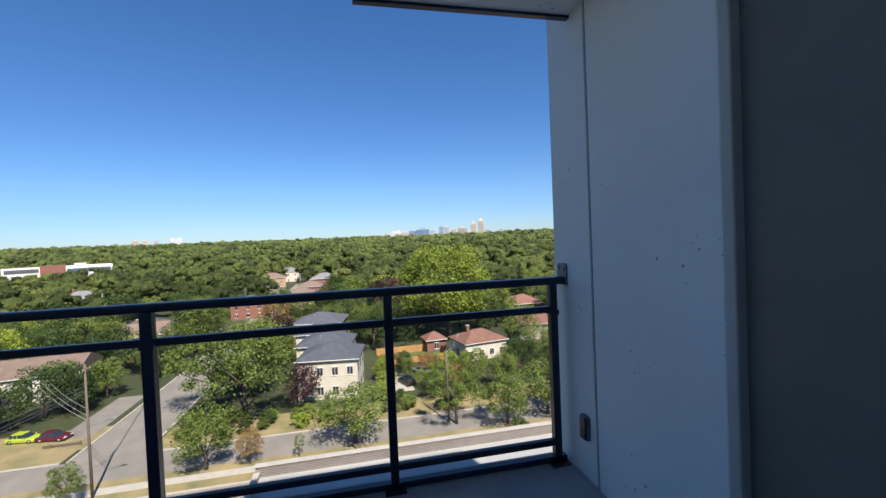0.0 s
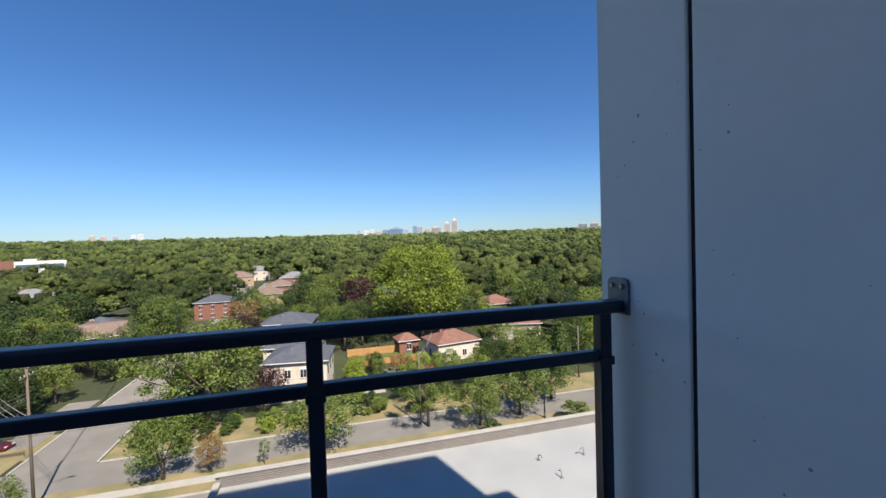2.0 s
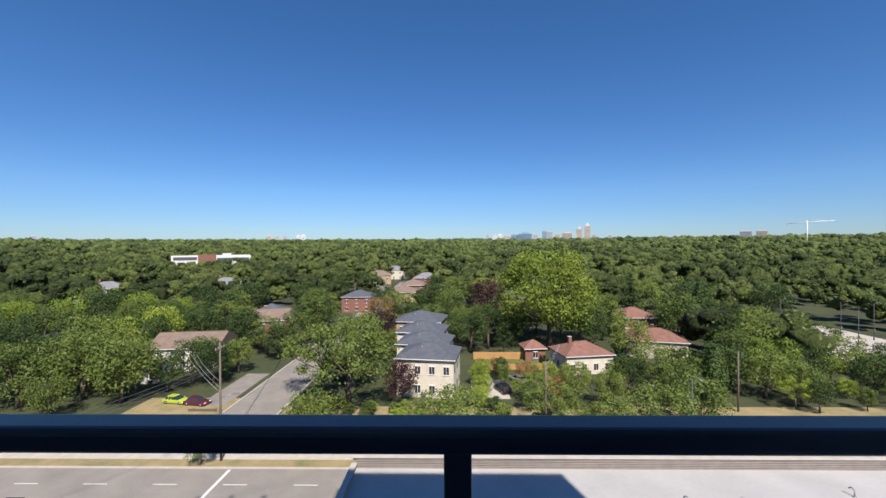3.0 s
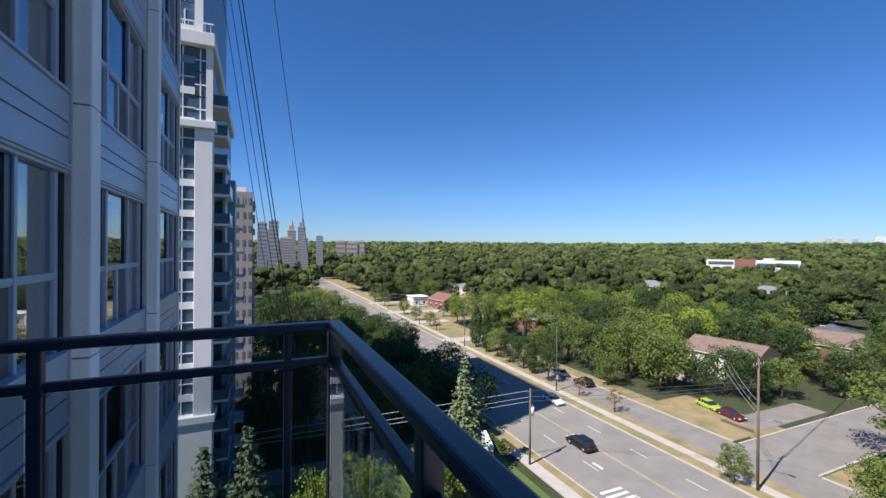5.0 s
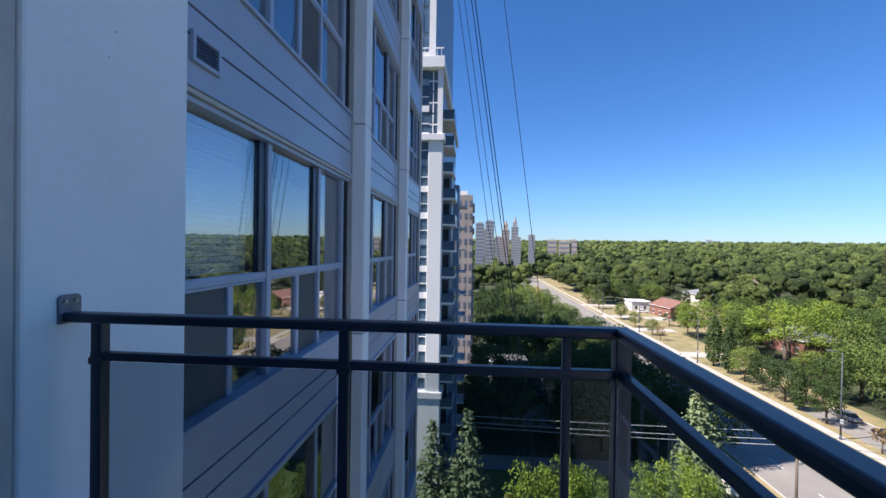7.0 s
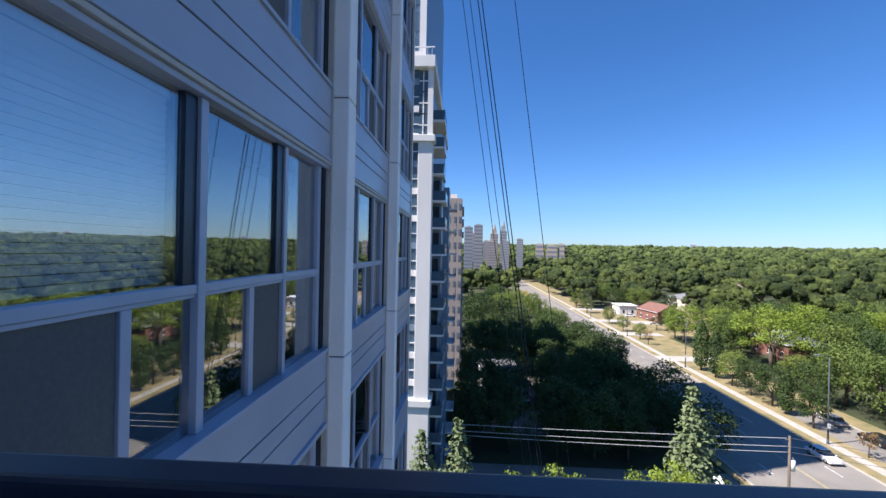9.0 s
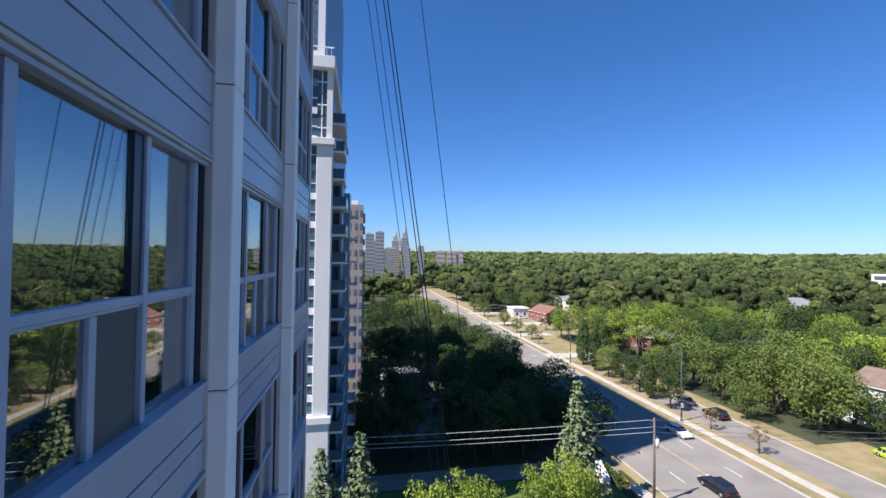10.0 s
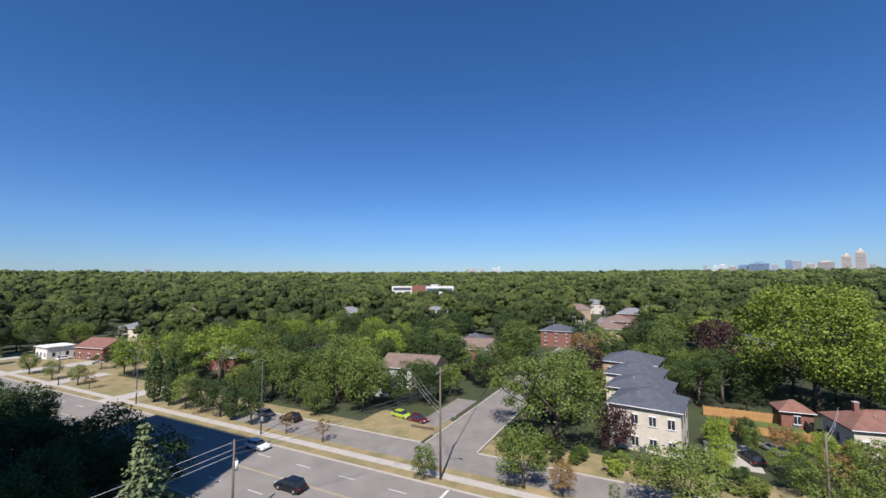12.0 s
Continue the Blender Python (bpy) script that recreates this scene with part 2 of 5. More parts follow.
CLEARL = mat("clear_lens", (0.8, 0.8, 0.82), None, 0.1, bump=0)
L_MID = leaf_mat("leaf_green", (0.21, 0.265, 0.055), (0.055, 0.095, 0.024))
# deep green, lowered further so the colour carries the car park's shade
L_DARK = leaf_mat("leaf_deep_green_shade", (0.085, 0.135, 0.034), (0.026, 0.048, 0.016))
L_LIME = leaf_mat("leaf_lime", (0.33, 0.41, 0.055), (0.12, 0.19, 0.03))
L_BIG = leaf_mat("leaf_yellow_green", (0.35, 0.41, 0.05), (0.12, 0.18, 0.026))
L_PURP = leaf_mat("leaf_purple", (0.085, 0.035, 0.04), (0.028, 0.014, 0.02))
L_BROWN = leaf_mat("leaf_brown", (0.36, 0.22, 0.085), (0.17, 0.12, 0.05))
L_SPRUCE = leaf_mat("needle_blue_green", (0.22, 0.27, 0.13), (0.075, 0.11, 0.05))
L_YEL = leaf_mat("leaf_yellow", (0.5, 0.42, 0.04), (0.3, 0.28, 0.03))
def clump_mat(name, a, b):
    """Dense foliage seen from afar: tint by tree, leafy mottling and relief."""
    m = leaf_mat(name, a, b, 0.5, True)
    n, l = m.node_tree.nodes, m.node_tree.links
    co, nz, bp = n.new("ShaderNodeTexCoord"), n.new("ShaderNodeTexNoise"), n.new("ShaderNodeBump")
    nz.inputs["Scale"].default_value, nz.inputs["Detail"].default_value, nz.inputs["Roughness"].default_value = 0.8, 6, 0.75
    bp.inputs["Strength"].default_value, bp.inputs["Distance"].default_value = 1.0, 3.0
    l.new(co.outputs["Object"], nz.inputs["Vector"])
    l.new(nz.outputs[0], bp.inputs["Height"])
    l.new(bp.outputs[0], n["Principled BSDF"].inputs["Normal"])
    return m


L_CLUMP = clump_mat("leaf_far_clumps", (0.18, 0.23, 0.06), (0.018, 0.036, 0.015))
L_WOOD = leaf_mat("leaf_far_woods", (0.21, 0.26, 0.066), (0.024, 0.046, 0.019), 0.004, True)


# ---- mesh helpers ----
def add_box(bm, x0, x1, y0, y1, z0, z1, m=None):
    r = bmesh.ops.create_cube(bm, size=1)["verts"]
    t = Matrix.Translation(((x0 + x1) / 2, (y0 + y1) / 2, (z0 + z1) / 2)) @ Matrix.Diagonal((x1 - x0, y1 - y0, z1 - z0, 1))
    bmesh.ops.transform(bm, verts=r, matrix=(m @ t) if m else t)
    return r


def add_tube(bm, a, b, r0, r1, seg=8):
    a, b = Vector(a), Vector(b)
    d = b - a
    q = d.to_track_quat("Z", "Y").to_matrix().to_4x4()
    bmesh.ops.create_cone(bm, cap_ends=True, segments=seg, radius1=r0, radius2=r1, depth=d.length,
                          matrix=Matrix.Translation((a + b) / 2) @ q)


def to_mesh(name, bm, material, smooth=False):
    me = bpy.data.meshes.new(name)
    bm.to_mesh(me)
    bm.free()
    me.materials.append(material)
    if smooth:
        me.polygons.foreach_set("use_smooth", [True] * len(me.polygons))
    return me


def part(name, bm, material, parent=None, label="", smooth=False):
    me = bm if isinstance(bm, bpy.types.Mesh) else to_mesh(name, bm, material, smooth)
    ob = new(name, me)
    if parent:
        ob.parent = parent
        ob.matrix_parent_inverse = Matrix.Identity(4)
    return tagged(ob, label)


def block(name, dims, material, parent=None, label="", bevel=0.0, smooth=False):
    bm = bmesh.new()
    add_box(bm, *dims)
    if bevel:
        bmesh.ops.bevel(bm, geom=bm.edges[:], offset=bevel, segments=2, affect="EDGES", profile=0.5)
    return part(name, bm, material, parent, label, smooth)


def tube(name, a, b, r, material, parent=None, label="", seg=10, r1=None):
    bm = bmesh.new()
    add_tube(bm, a, b, r, r if r1 is None else r1, seg)
    return part(name, bm, material, parent, label, True)


def thing(name, label, category, group="", at=(0, 0, 0), turn=0.0):
    e = new(name)
    e.empty_display_size = 0.2
    e.matrix_basis = pose(*at, 0, 0, turn)
    return tagged(e, label, category, group)


def structure(ob):
    return tagged(ob, kind="structure")


def quads(name, v, material):
    """One mesh from an array of quads (n, 4, 3)."""
    n = len(v)
    me = bpy.data.meshes.new(name)
    me.vertices.add(n * 4)
    me.vertices.foreach_set("co", v.astype(np.float32).ravel())
    me.loops.add(n * 4)
    me.loops.foreach_set("vertex_index", np.arange(n * 4, dtype=np.int32))
    me.polygons.add(n)
    me.polygons.foreach_set("loop_start", np.arange(0, n * 4, 4, dtype=np.int32))
    me.update(calc_edges=True)
    me.materials.append(material)
    return me


def leaf_quads(c, nrm, size, rng, loose=0.5):
    """Rough leaf clumps: quads at centres c that face about nrm."""
    n = len(c)
    nrm = nrm + rng.normal(0, loose, (n, 3))
    nrm /= np.linalg.norm(nrm, axis=1)[:, None] + 1e-9
    ref = rng.normal(0, 1, (n, 3))
    u = np.cross(nrm, ref)
    u /= np.linalg.norm(u, axis=1)[:, None] + 1e-9
    w = np.cross(nrm, u)
    s = (size * rng.uniform(0.6, 1.3, n))[:, None]
    k = rng.uniform(0.45, 0.9, n)[:, None]
    bend = nrm * s * 0.25
    return np.stack([c - u * s, c - w * s * k + bend, c + u * s, c + w * s * k + bend], 1)


# ---- terrain: one sheet, rising gently far off ----
def rise(r):
    t = np.clip((r - 450.0) / 2600.0, 0, 1)
    return G + 46.0 * t * t * (3 - 2 * t)


def terrain():
    rad = np.array([0, 60, 120, 200, 300, 450, 700, 1000, 1400, 1900, 2500, 3100, 3900, 4700.0])
    seg = 72
    v, f = [], []
    for i, r in enumerate(rad):
        for k in range(seg):
            a = 2 * math.pi * k / seg
            v.append((r * math.sin(a), r * math.cos(a), float(rise(r))))
    for i in range(len(rad) - 1):
        for k in range(seg):
            j = (k + 1) % seg
            f.append((i * seg + k, i * seg + j, (i + 1) * seg + j, (i + 1) * seg + k))
    me = bpy.data.meshes.new("ground")
    me.from_pydata(v, [], f)
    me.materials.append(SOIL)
    structure(new("ground", me))


terrain()


def strip(name, x0, x1, y0, y1, top, material, low=0.3):
    return structure(block(name, (x0, x1, y0, y1, G - low, G + top), material))


# main road along the facade, kerbs, verge, pavement, service road, side street
strip("road_main", 38, 55, -400, 420, 0.03, ASPHALT)
strip("kerb_near", 37.75, 38, -400, 420, 0.16, CONC)
strip("kerb_far", 55, 55.3, -400, 420, 0.16, CONC)
strip("verge_far", 55.3, 57.2, -400, 420, 0.13, DRY)
strip("pavement_far", 57.2, 58.8, -400, 420, 0.17, CONC)
strip("verge_inner", 58.8, 60.6, -400, 420, 0.12, DRY)
strip("road_service", 60.6, 67.5, -120, 84, 0.05, ASPHALT2)
strip("verge_service", 67.8, 71.8, 41.5, 84, 0.11, DRY)
strip("lawn_service", 60.6, 71.8, 84, 420, 0.10, DRY)
for y in (118, 152, 180, 214):
    strip("driveway_cross", 55.3, 71.8, y, y + 5.5, 0.18, CONC)
strip("kerb_service", 67.5, 67.8, 41.5, 84, 0.16, CONC)
strip("kerb_service_b", 67.5, 67.8, -120, 30.5, 0.16, CONC)
strip("road_side", 67.5, 330, 31.0, 40.5, 0.04, ASPHALT2)
strip("kerb_side_a", 67.8, 330, 40.5, 40.8, 0.15, CONC)
strip("kerb_side_b", 67.8, 330, 30.7, 31.0, 0.15, CONC)
strip("verge_corner", 71.8, 80, 40.8, 58, 0.12, DRY)
strip("verge_bank", 67.8, 76, -110, 30.5, 0.10, DRY)
strip("pavement_near", 34.6, 36.4, -120, 52, 0.15, CONC)
strip("verge_near", 36.4, 37.75, -120, 420, 0.12, DRY)
strip("road_lane", -6, 37.75, 56, 59.8, 0.04, ASPHALT)
strip("lawn_near", -8, 33, 33, 55.6, 0.12, LAWN)
strip("car_park", 4, 36, 70, 128, 0.04, ASPHALT)
strip("lawn_corner", 71.8, 130, 150, 230, 0.08, DRY)
strip("driveway_far", 71.5, 92, 176, 184, 0.12, CONC)
strip("driveway_house", 76, 95, 42, 47, 0.16, ASPHALT2)
strip("lawn_fenced", 98.5, 107, -20.5, -4.8, 0.12, LAWN)
strip("parking_lot", 100, 150, -128, -96, 0.06, CONC)
strip("driveway_town", 80, 91, -10, -3, 0.08, CONC)


def markings():
    bm = bmesh.new()
    for x in (42.6, 51.4):
        for k in range(-30, 60):
            add_box(bm, x - 0.07, x + 0.07, k * 8.6, k * 8.6 + 2.9, G + 0.034, G + 0.04)
    structure(part("lane_marking", bm, PAINT))
    bm = bmesh.new()
    for x in (46.9, 47.15):
        add_box(bm, x - 0.06, x + 0.06, -300, 400, G + 0.034, G + 0.04)
    structure(part("centre_line", bm, YELLOW))
    bm = bmesh.new()
    for k in range(9):
        add_box(bm, 39.0 + k * 0.0, 42.4, 31.2 + k * 0.95, 31.65 + k * 0.95, G + 0.034, G + 0.041)
    structure(part("crossing_stripes", bm, PAINT))
    bm = bmesh.new()
    add_box(bm, 43.3, 43.7, 43.2, 45.0, G + 0.034, G + 0.041)
    add_box(bm, 47.6, 54.8, 29.5, 29.9, G + 0.034, G + 0.041)
    structure(part("stop_line", bm, PAINT))


markings()

# ---- the building ----
TOP = 33.0
FLOOR_H = 3.1
structure(block("wall_core", (-13, -1.5, -23.4, 15.5, G - 0.5, TOP), DARKW))
structure(block("wall_core_low", (-13, -1.5, -26, -23.4, G - 0.5, 24.5), WHITE))
structure(block("floor", (-1.5, 2.12, -0.42, 3.5, -0.22, 0), FLOORC, bevel=0.01))
# only a beam at the upper slab's edge, cut back to let sky light in
structure(block("ceiling", (1.3, 1.84, -0.42, 1.05, 2.47, 2.70), WHITE))
structure(block("trim_slab_edge", (1.84, 1.875, -0.42, 1.05, 2.455, 2.70), NAVY))
# white end wall of the balcony with its groove
structure(block("wall_south", (1.716, 2.1, -0.42, -0.075, -2.9, TOP), WHITE, bevel=0.006))
structure(block("wall_south_inner", (0.93, 1.692, -0.42, -0.070, -2.9, TOP), WHITE, bevel=0.005))
structure(block("joint_south", (1.692, 1.716, -0.42, -0.085, -2.9, TOP), GROOVE))
structure(block("wall_south_dark", (-1.5, 0.88, -0.42, -0.10, -2.9, TOP), DARKW))
structure(block("trim_panel", (0.38, 0.415, -0.10, -0.088, 0, 2.47), NAVY, bevel=0.004))
structure(block("trim_south", (0.88, 0.926, -0.42, -0.062, 0, 2.47), BEIGE, bevel=0.006))
# back wall with the sliding door
structure(block("wall_back", (-0.62, -0.36, -0.10, 0.25, 0, 2.47), WHITE))
structure(block("wall_back_head", (-0.62, -0.36, 0.25, 2.97, 2.15, TOP), WHITE))
structure(block("pier", (-0.75, -0.31, 3.07, 4.0, G, TOP), WHITE, bevel=0.015))
structure(block("trim_pier", (-0.62, -0.325, 2.97, 3.066, 0, 2.47), BEIGE, bevel=0.012))
structure(block("trim_pier_inner", (-0.60, -0.375, 2.93, 2.97, 0, 2.47), FRAME))


def sliding_door():
    d = structure(new("door_1"))
    tagged(d, "dark sliding glass door in an aluminium frame", "door")
    block("door_frame", (-0.52, -0.40, 0.25, 2.93, 0.0, 0.06), FRAME, d)
    block("door_frame", (-0.52, -0.40, 0.25, 2.93, 2.09, 2.15), FRAME, d)
    for y in (0.25, 1.55, 2.87):
        block("stile", (-0.52, -0.40, y, y + 0.06, 0.06, 2.09), FRAME, d)
    for y0, y1 in ((0.31, 1.55), (1.61, 2.87)):
        block("pane", (-0.47, -0.46, y0, y1, 0.06, 2.09), GLASS, d)


sliding_door()


def outlet_cover():
    e = thing("outlet_cover", "small grey weatherproof outlet cover on the white end wall", "outlet", at=(1.80, -0.075, 0.28))
    block("body", (-0.032, 0.032, -0.005, 0.022, -0.065, 0.065), ZINC, e, bevel=0.006)
    block("flap", (-0.028, 0.028, 0.022, 0.030, -0.06, 0.06), NAVY, e, "dark hinged flap", bevel=0.004)


outlet_cover()


def railing():
    e = thing("balcony_railing", "navy painted metal balcony railing with clear glass panels", "railing")
    YC, XF, HW = 3.262, 2.0, 0.034

    def rounded(name, dims, bev):
        bm = bmesh.new()
        add_box(bm, *dims)
        bmesh.ops.bevel(bm, geom=bm.edges[:], offset=bev, segments=3, affect="EDGES", profile=0.6)
        return part(name, bm, NAVY, e, smooth=True)

    def mitred(name, hw, z0, z1, bev, end_y, end_x):
        # an L of two lengths joined by a mitre
        for pts in (((XF - hw, end_y), (XF + hw, end_y), (XF + hw, YC + hw), (XF - hw, YC - hw)),
                    ((XF - hw, YC - hw), (XF + hw, YC + hw), (end_x, YC + hw), (end_x, YC - hw))):
            bm = bmesh.new()
            lo = [bm.verts.new((x, y, z0)) for x, y in pts]
            hi = [bm.verts.new((x, y, z1)) for x, y in pts]
            bm.faces.new(lo[::-1])
            bm.faces.new(hi)
            for i in range(4):
                j = (i + 1) % 4
                bm.faces.new((lo[i], lo[j], hi[j], hi[i]))
            bm.normal_update()
            long = [d for d in bm.edges if abs(d.verts[0].co.z - d.verts[1].co.z) < 1e-4 and d.calc_length() > 0.5]
            bmesh.ops.bevel(bm, geom=long, offset=bev, segments=3, affect="EDGES", profile=0.5)
            part(name, bm, NAVY, e)

    mitred("top_rail", HW, 1.028, 1.07, 0.012, -0.068, -0.305)
    mitred("mid_rail", 0.018, 0.868, 0.905, 0.005, -0.02, -0.19)
    mitred("bottom_rail", 0.018, 0.105, 0.14, 0.005, -0.02, -0.19)
    mitred("floor_channel", 0.022, 0.012, 0.045, 0.004, -0.05, -0.22)
    posts = [(XF, 0.0, 0.022), (XF, 0.937, 0.022), (XF, 2.05, 0.026), (-0.16, YC, 0.024), (0.906, YC, 0.022), (1.79, YC, 0.016), (XF, YC, 0.03)]
    for x, y, h in posts:
        rounded("post", (x - h, x + h, y - h, y + h, 0.0, 1.03), 0.005)
        block("base_plate", (x - 0.055, x + 0.055, y - 0.055, y + 0.055, 0.0, 0.011), NAVY, e)
        block("collar", (x - h - 0.006, x + h + 0.006, y - h - 0.006, y + h + 0.006, 0.855, 0.885), NAVY, e, bevel=0.004)
    for y0, y1 in ((0.03, 0.91), (0.965, 2.02), (2.08, 3.225)):
        block("glass_panel", (XF - 0.026, XF - 0.020, y0, y1, 0.05, 0.868), RAILGLASS, e, "clear glass panel").visible_shadow = False
    for x0, x1 in ((-0.13, 0.88), (0.935, 1.77), (1.81, 1.965)):
        block("glass_panel", (x0, x1, YC - 0.026, YC - 0.020, 0.05, 0.868), RAILGLASS_SIDE, e, "glass panel darkened for the shade seen through it").visible_shadow = False
    # wall brackets with two bolts each
    for m in (Matrix.Translation((XF, -0.068, 1.095)), Matrix.Translation((-0.303, YC, 1.095)) @ Matrix.Rotation(radians(-90), 4, "Z")):
        bm = bmesh.new()
        add_box(bm, -0.05, 0.05, -0.006, 0.004, -0.072, 0.05, m)
        up = [v.co for v in bm.verts]
        edges = [d for d in bm.edges if min(v.co.z for v in d.verts) > 1.12 and abs((d.verts[0].co - d.verts[1].co).length) < 0.02]
        bmesh.ops.bevel(bm, geom=edges, offset=0.022, segments=4, affect="EDGES", profile=0.5)
        b = part("bracket", bm, ZINC, e, "grey bolted wall bracket")
        for dx in (-0.024, 0.024):
            bm = bmesh.new()
            p = m @ Vector((dx, 0.004, 0.022))
            q = m @ Vector((dx, 0.012, 0.022))
            add_tube(bm, p, q, 0.009, 0.008, 6)
            part("bolt", bm, BOLT, b, "steel hexagon bolt")


railing()


# ---- facade bays ----
BAY = 3.55


def window_unit(first=False):
    """A storey of one bay: cladding boards below, window above; local origin at the bay's start on the floor."""
    e = structure(new("window_1"))
    tagged(e, "wide aluminium window over grey-blue metal cladding", "window")
    for z0, z1 in ((-0.70, -0.405), (-0.388, -0.220), (-0.203, 0.135)):
        block("cladding_board", (-0.56, -0.405, 0.0, BAY, z0, z1), SPAN, e, bevel=0.004)
    block("backing", (-0.60, -0.43, 0.0, BAY, -0.755, 0.13), GROOVE, e)
    block("sill", (-0.58, -0.375, 0.0, BAY, 0.138, 0.175), FRAME, e, bevel=0.006)
    block("head_trim", (-0.58, -0.385, 0.0, BAY, 2.325, 2.36), BEIGE, e, bevel=0.005)
    block("head_frame", (-0.57, -0.415, 0.0, BAY, 2.283, 2.323), FRAME, e, bevel=0.005)
    block("drip_edge", (-0.58, -0.372, 0.0, BAY, 2.363, 2.395), FRAME, e, bevel=0.005)
    for y0, y1, d in ((0.0, 0.07, 0.455), (1.225, 1.30, 0.455), (2.452, 2.515, 0.458), (3.33, 3.42, 0.465)):
        block("mullion", (-0.57, -d, y0, y1, 0.176, 2.282), FRAME, e, bevel=0.005)
    for y0, y1 in ((1.11, 1.223), (2.325, 2.450)):
        block("sash_stile", (-0.56, -0.478, y0, y1, 1.117, 2.281), NAVY, e, "dark sliding sash stile", bevel=0.004)
    block("jamb_fill", (-0.57, -0.45, 3.42, BAY, 0.176, 2.282), GROOVE, e)
    for y0, y1, y2 in ((0.072, 1.223, 1.108), (1.302, 2.450, 2.323), (2.517, 3.328, 3.328)):
        block("transom", (-0.55, -0.462, y0, y1, 1.055, 1.115), FRAME, e, bevel=0.006)
        block("transom_bead", (-0.54, -0.474, y0, y1, 1.030, 1.053), FRAME, e, bevel=0.004)
        block("pane", (-0.512, -0.504, y0, y2, 1.117, 2.281), GLASS, e).visible_shadow = False
    for y0, y1, s in ((0.072, 1.223, 0.667), (1.302, 2.450, 1.89)):
        block("sash_post", (-0.54, -0.476, s, s + 0.07, 0.177, 1.028), FRAME, e, bevel=0.005)
        for a, b in ((y0, s - 0.002), (s + 0.072, y1)):
            block("pane", (-0.512, -0.504, a, b, 0.178, 1.028), GLASS, e).visible_shadow = False
    block("insect_screen", (-0.499, -0.496, 0.074, 0.664, 0.18, 1.026), SCREEN, e, "dark grey insect screen")
    block("insect_screen", (-0.499, -0.496, 1.963, 2.448, 0.18, 1.026), SCREEN, e, "dark grey insect screen")
    block("pane", (-0.512, -0.504, 2.517, 3.328, 0.178, 1.028), GLASS, e).visible_shadow = False
    # shallow stand-in for the room, its lack of light put into the dark colour
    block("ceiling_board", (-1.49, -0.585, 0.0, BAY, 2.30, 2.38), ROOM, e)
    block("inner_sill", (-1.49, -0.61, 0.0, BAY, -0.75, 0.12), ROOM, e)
    block("curtain", (-0.64, -0.60, 3.05, 3.33, 0.14, 2.29), SCREEN, e)
    return e


proto = window_unit()
BAYS = (4.03, 8.03, 11.73)
proto.matrix_basis = pose(0, BAYS[0], 0) @ Matrix.Diagonal((1, 1.02, 1, 1))
for by in BAYS:
    for k in range(-8, 7):
        if (by, k) != (BAYS[0], 0):
            wide = {4.03: 1.0, 8.03: 0.96 / 1.02, 11.73: 0.98 / 1.02}[by]
            structure(copy_thing(proto, pose(0, by, k * FLOOR_H) @ Matrix.Diagonal((1, wide, 1, 1))))


def fin(y0, y1, x1=-0.2):
    e = structure(new("column"))
    tagged(e, "tall white concrete column between window bays", "column")
    for k in range(-9, 11):
        z0 = k * FLOOR_H + 0.05
        block("precast_panel", (-0.75, x1, y0, y1, max(z0, G) + 0.006, z0 + FLOOR_H - 0.006), WHITE, e, bevel=0.018)
    block("core", (-0.74, x1 - 0.02, y0 + 0.02, y1 - 0.02, G, TOP), GROOVE, e)
    block("sealant", (-0.7, -0.385, y0 - 0.045, y0, G, TOP), BEIGE, e)


fin(7.68, 8.02)
fin(11.46, 11.72)
fin(15.25, 15.5, -0.40)
structure(block("wall_south_block", (-13, 0.0, -23.4, -0.45, G, TOP), WHITE))
structure(block("roof", (-13.2, -0.5, -23.6, 15.6, TOP, TOP + 0.4), WHITE))


def blind():
    e = thing("window_blind", "pale horizontal blind half hidden behind reflecting glass", "blind", at=(-0.60, 4.11, 1.13))
    block("headrail", (-0.02, 0.02, 0.0, 1.05, 1.10, 1.15), BLIND, e)
    me = None
    for k in range(24):
        if me is None:
            bm = bmesh.new()
            add_box(bm, -0.002, 0.002, 0.0, 1.05, -0.021, 0.021, Matrix.Rotation(radians(14), 4, "Y"))
            me = to_mesh("slat", bm, BLIND)
        o = part("slat", me, BLIND, e)
        o.location = (0, 0, 0.02 + k * 0.046)


blind()


def wall_vent():
    e = thing("wall_vent", "white louvred exhaust vent on the metal cladding", "vent", at=(-0.405, 4.14, 2.535))
    for d in ((0, 0.03, 0, 0.03, 0, 0.20), (0, 0.03, 0.27, 0.30, 0, 0.20), (0, 0.03, 0.03, 0.27, 0, 0.03), (0, 0.03, 0.03, 0.27, 0.17, 0.20)):
        block("frame", d, FRAME, e, bevel=0.004)
    block("back", (0.0, 0.006, 0.03, 0.27, 0.03, 0.17), GROOVE, e)
    for k in range(6):
        bm = bmesh.new()
        add_box(bm, 0.008, 0.026, 0.03, 0.27, -0.003, 0.003)
        o = part("louvre", bm, ZINC, e)
        o.location = (0, 0, 0.045 + k * 0.022)


wall_vent()


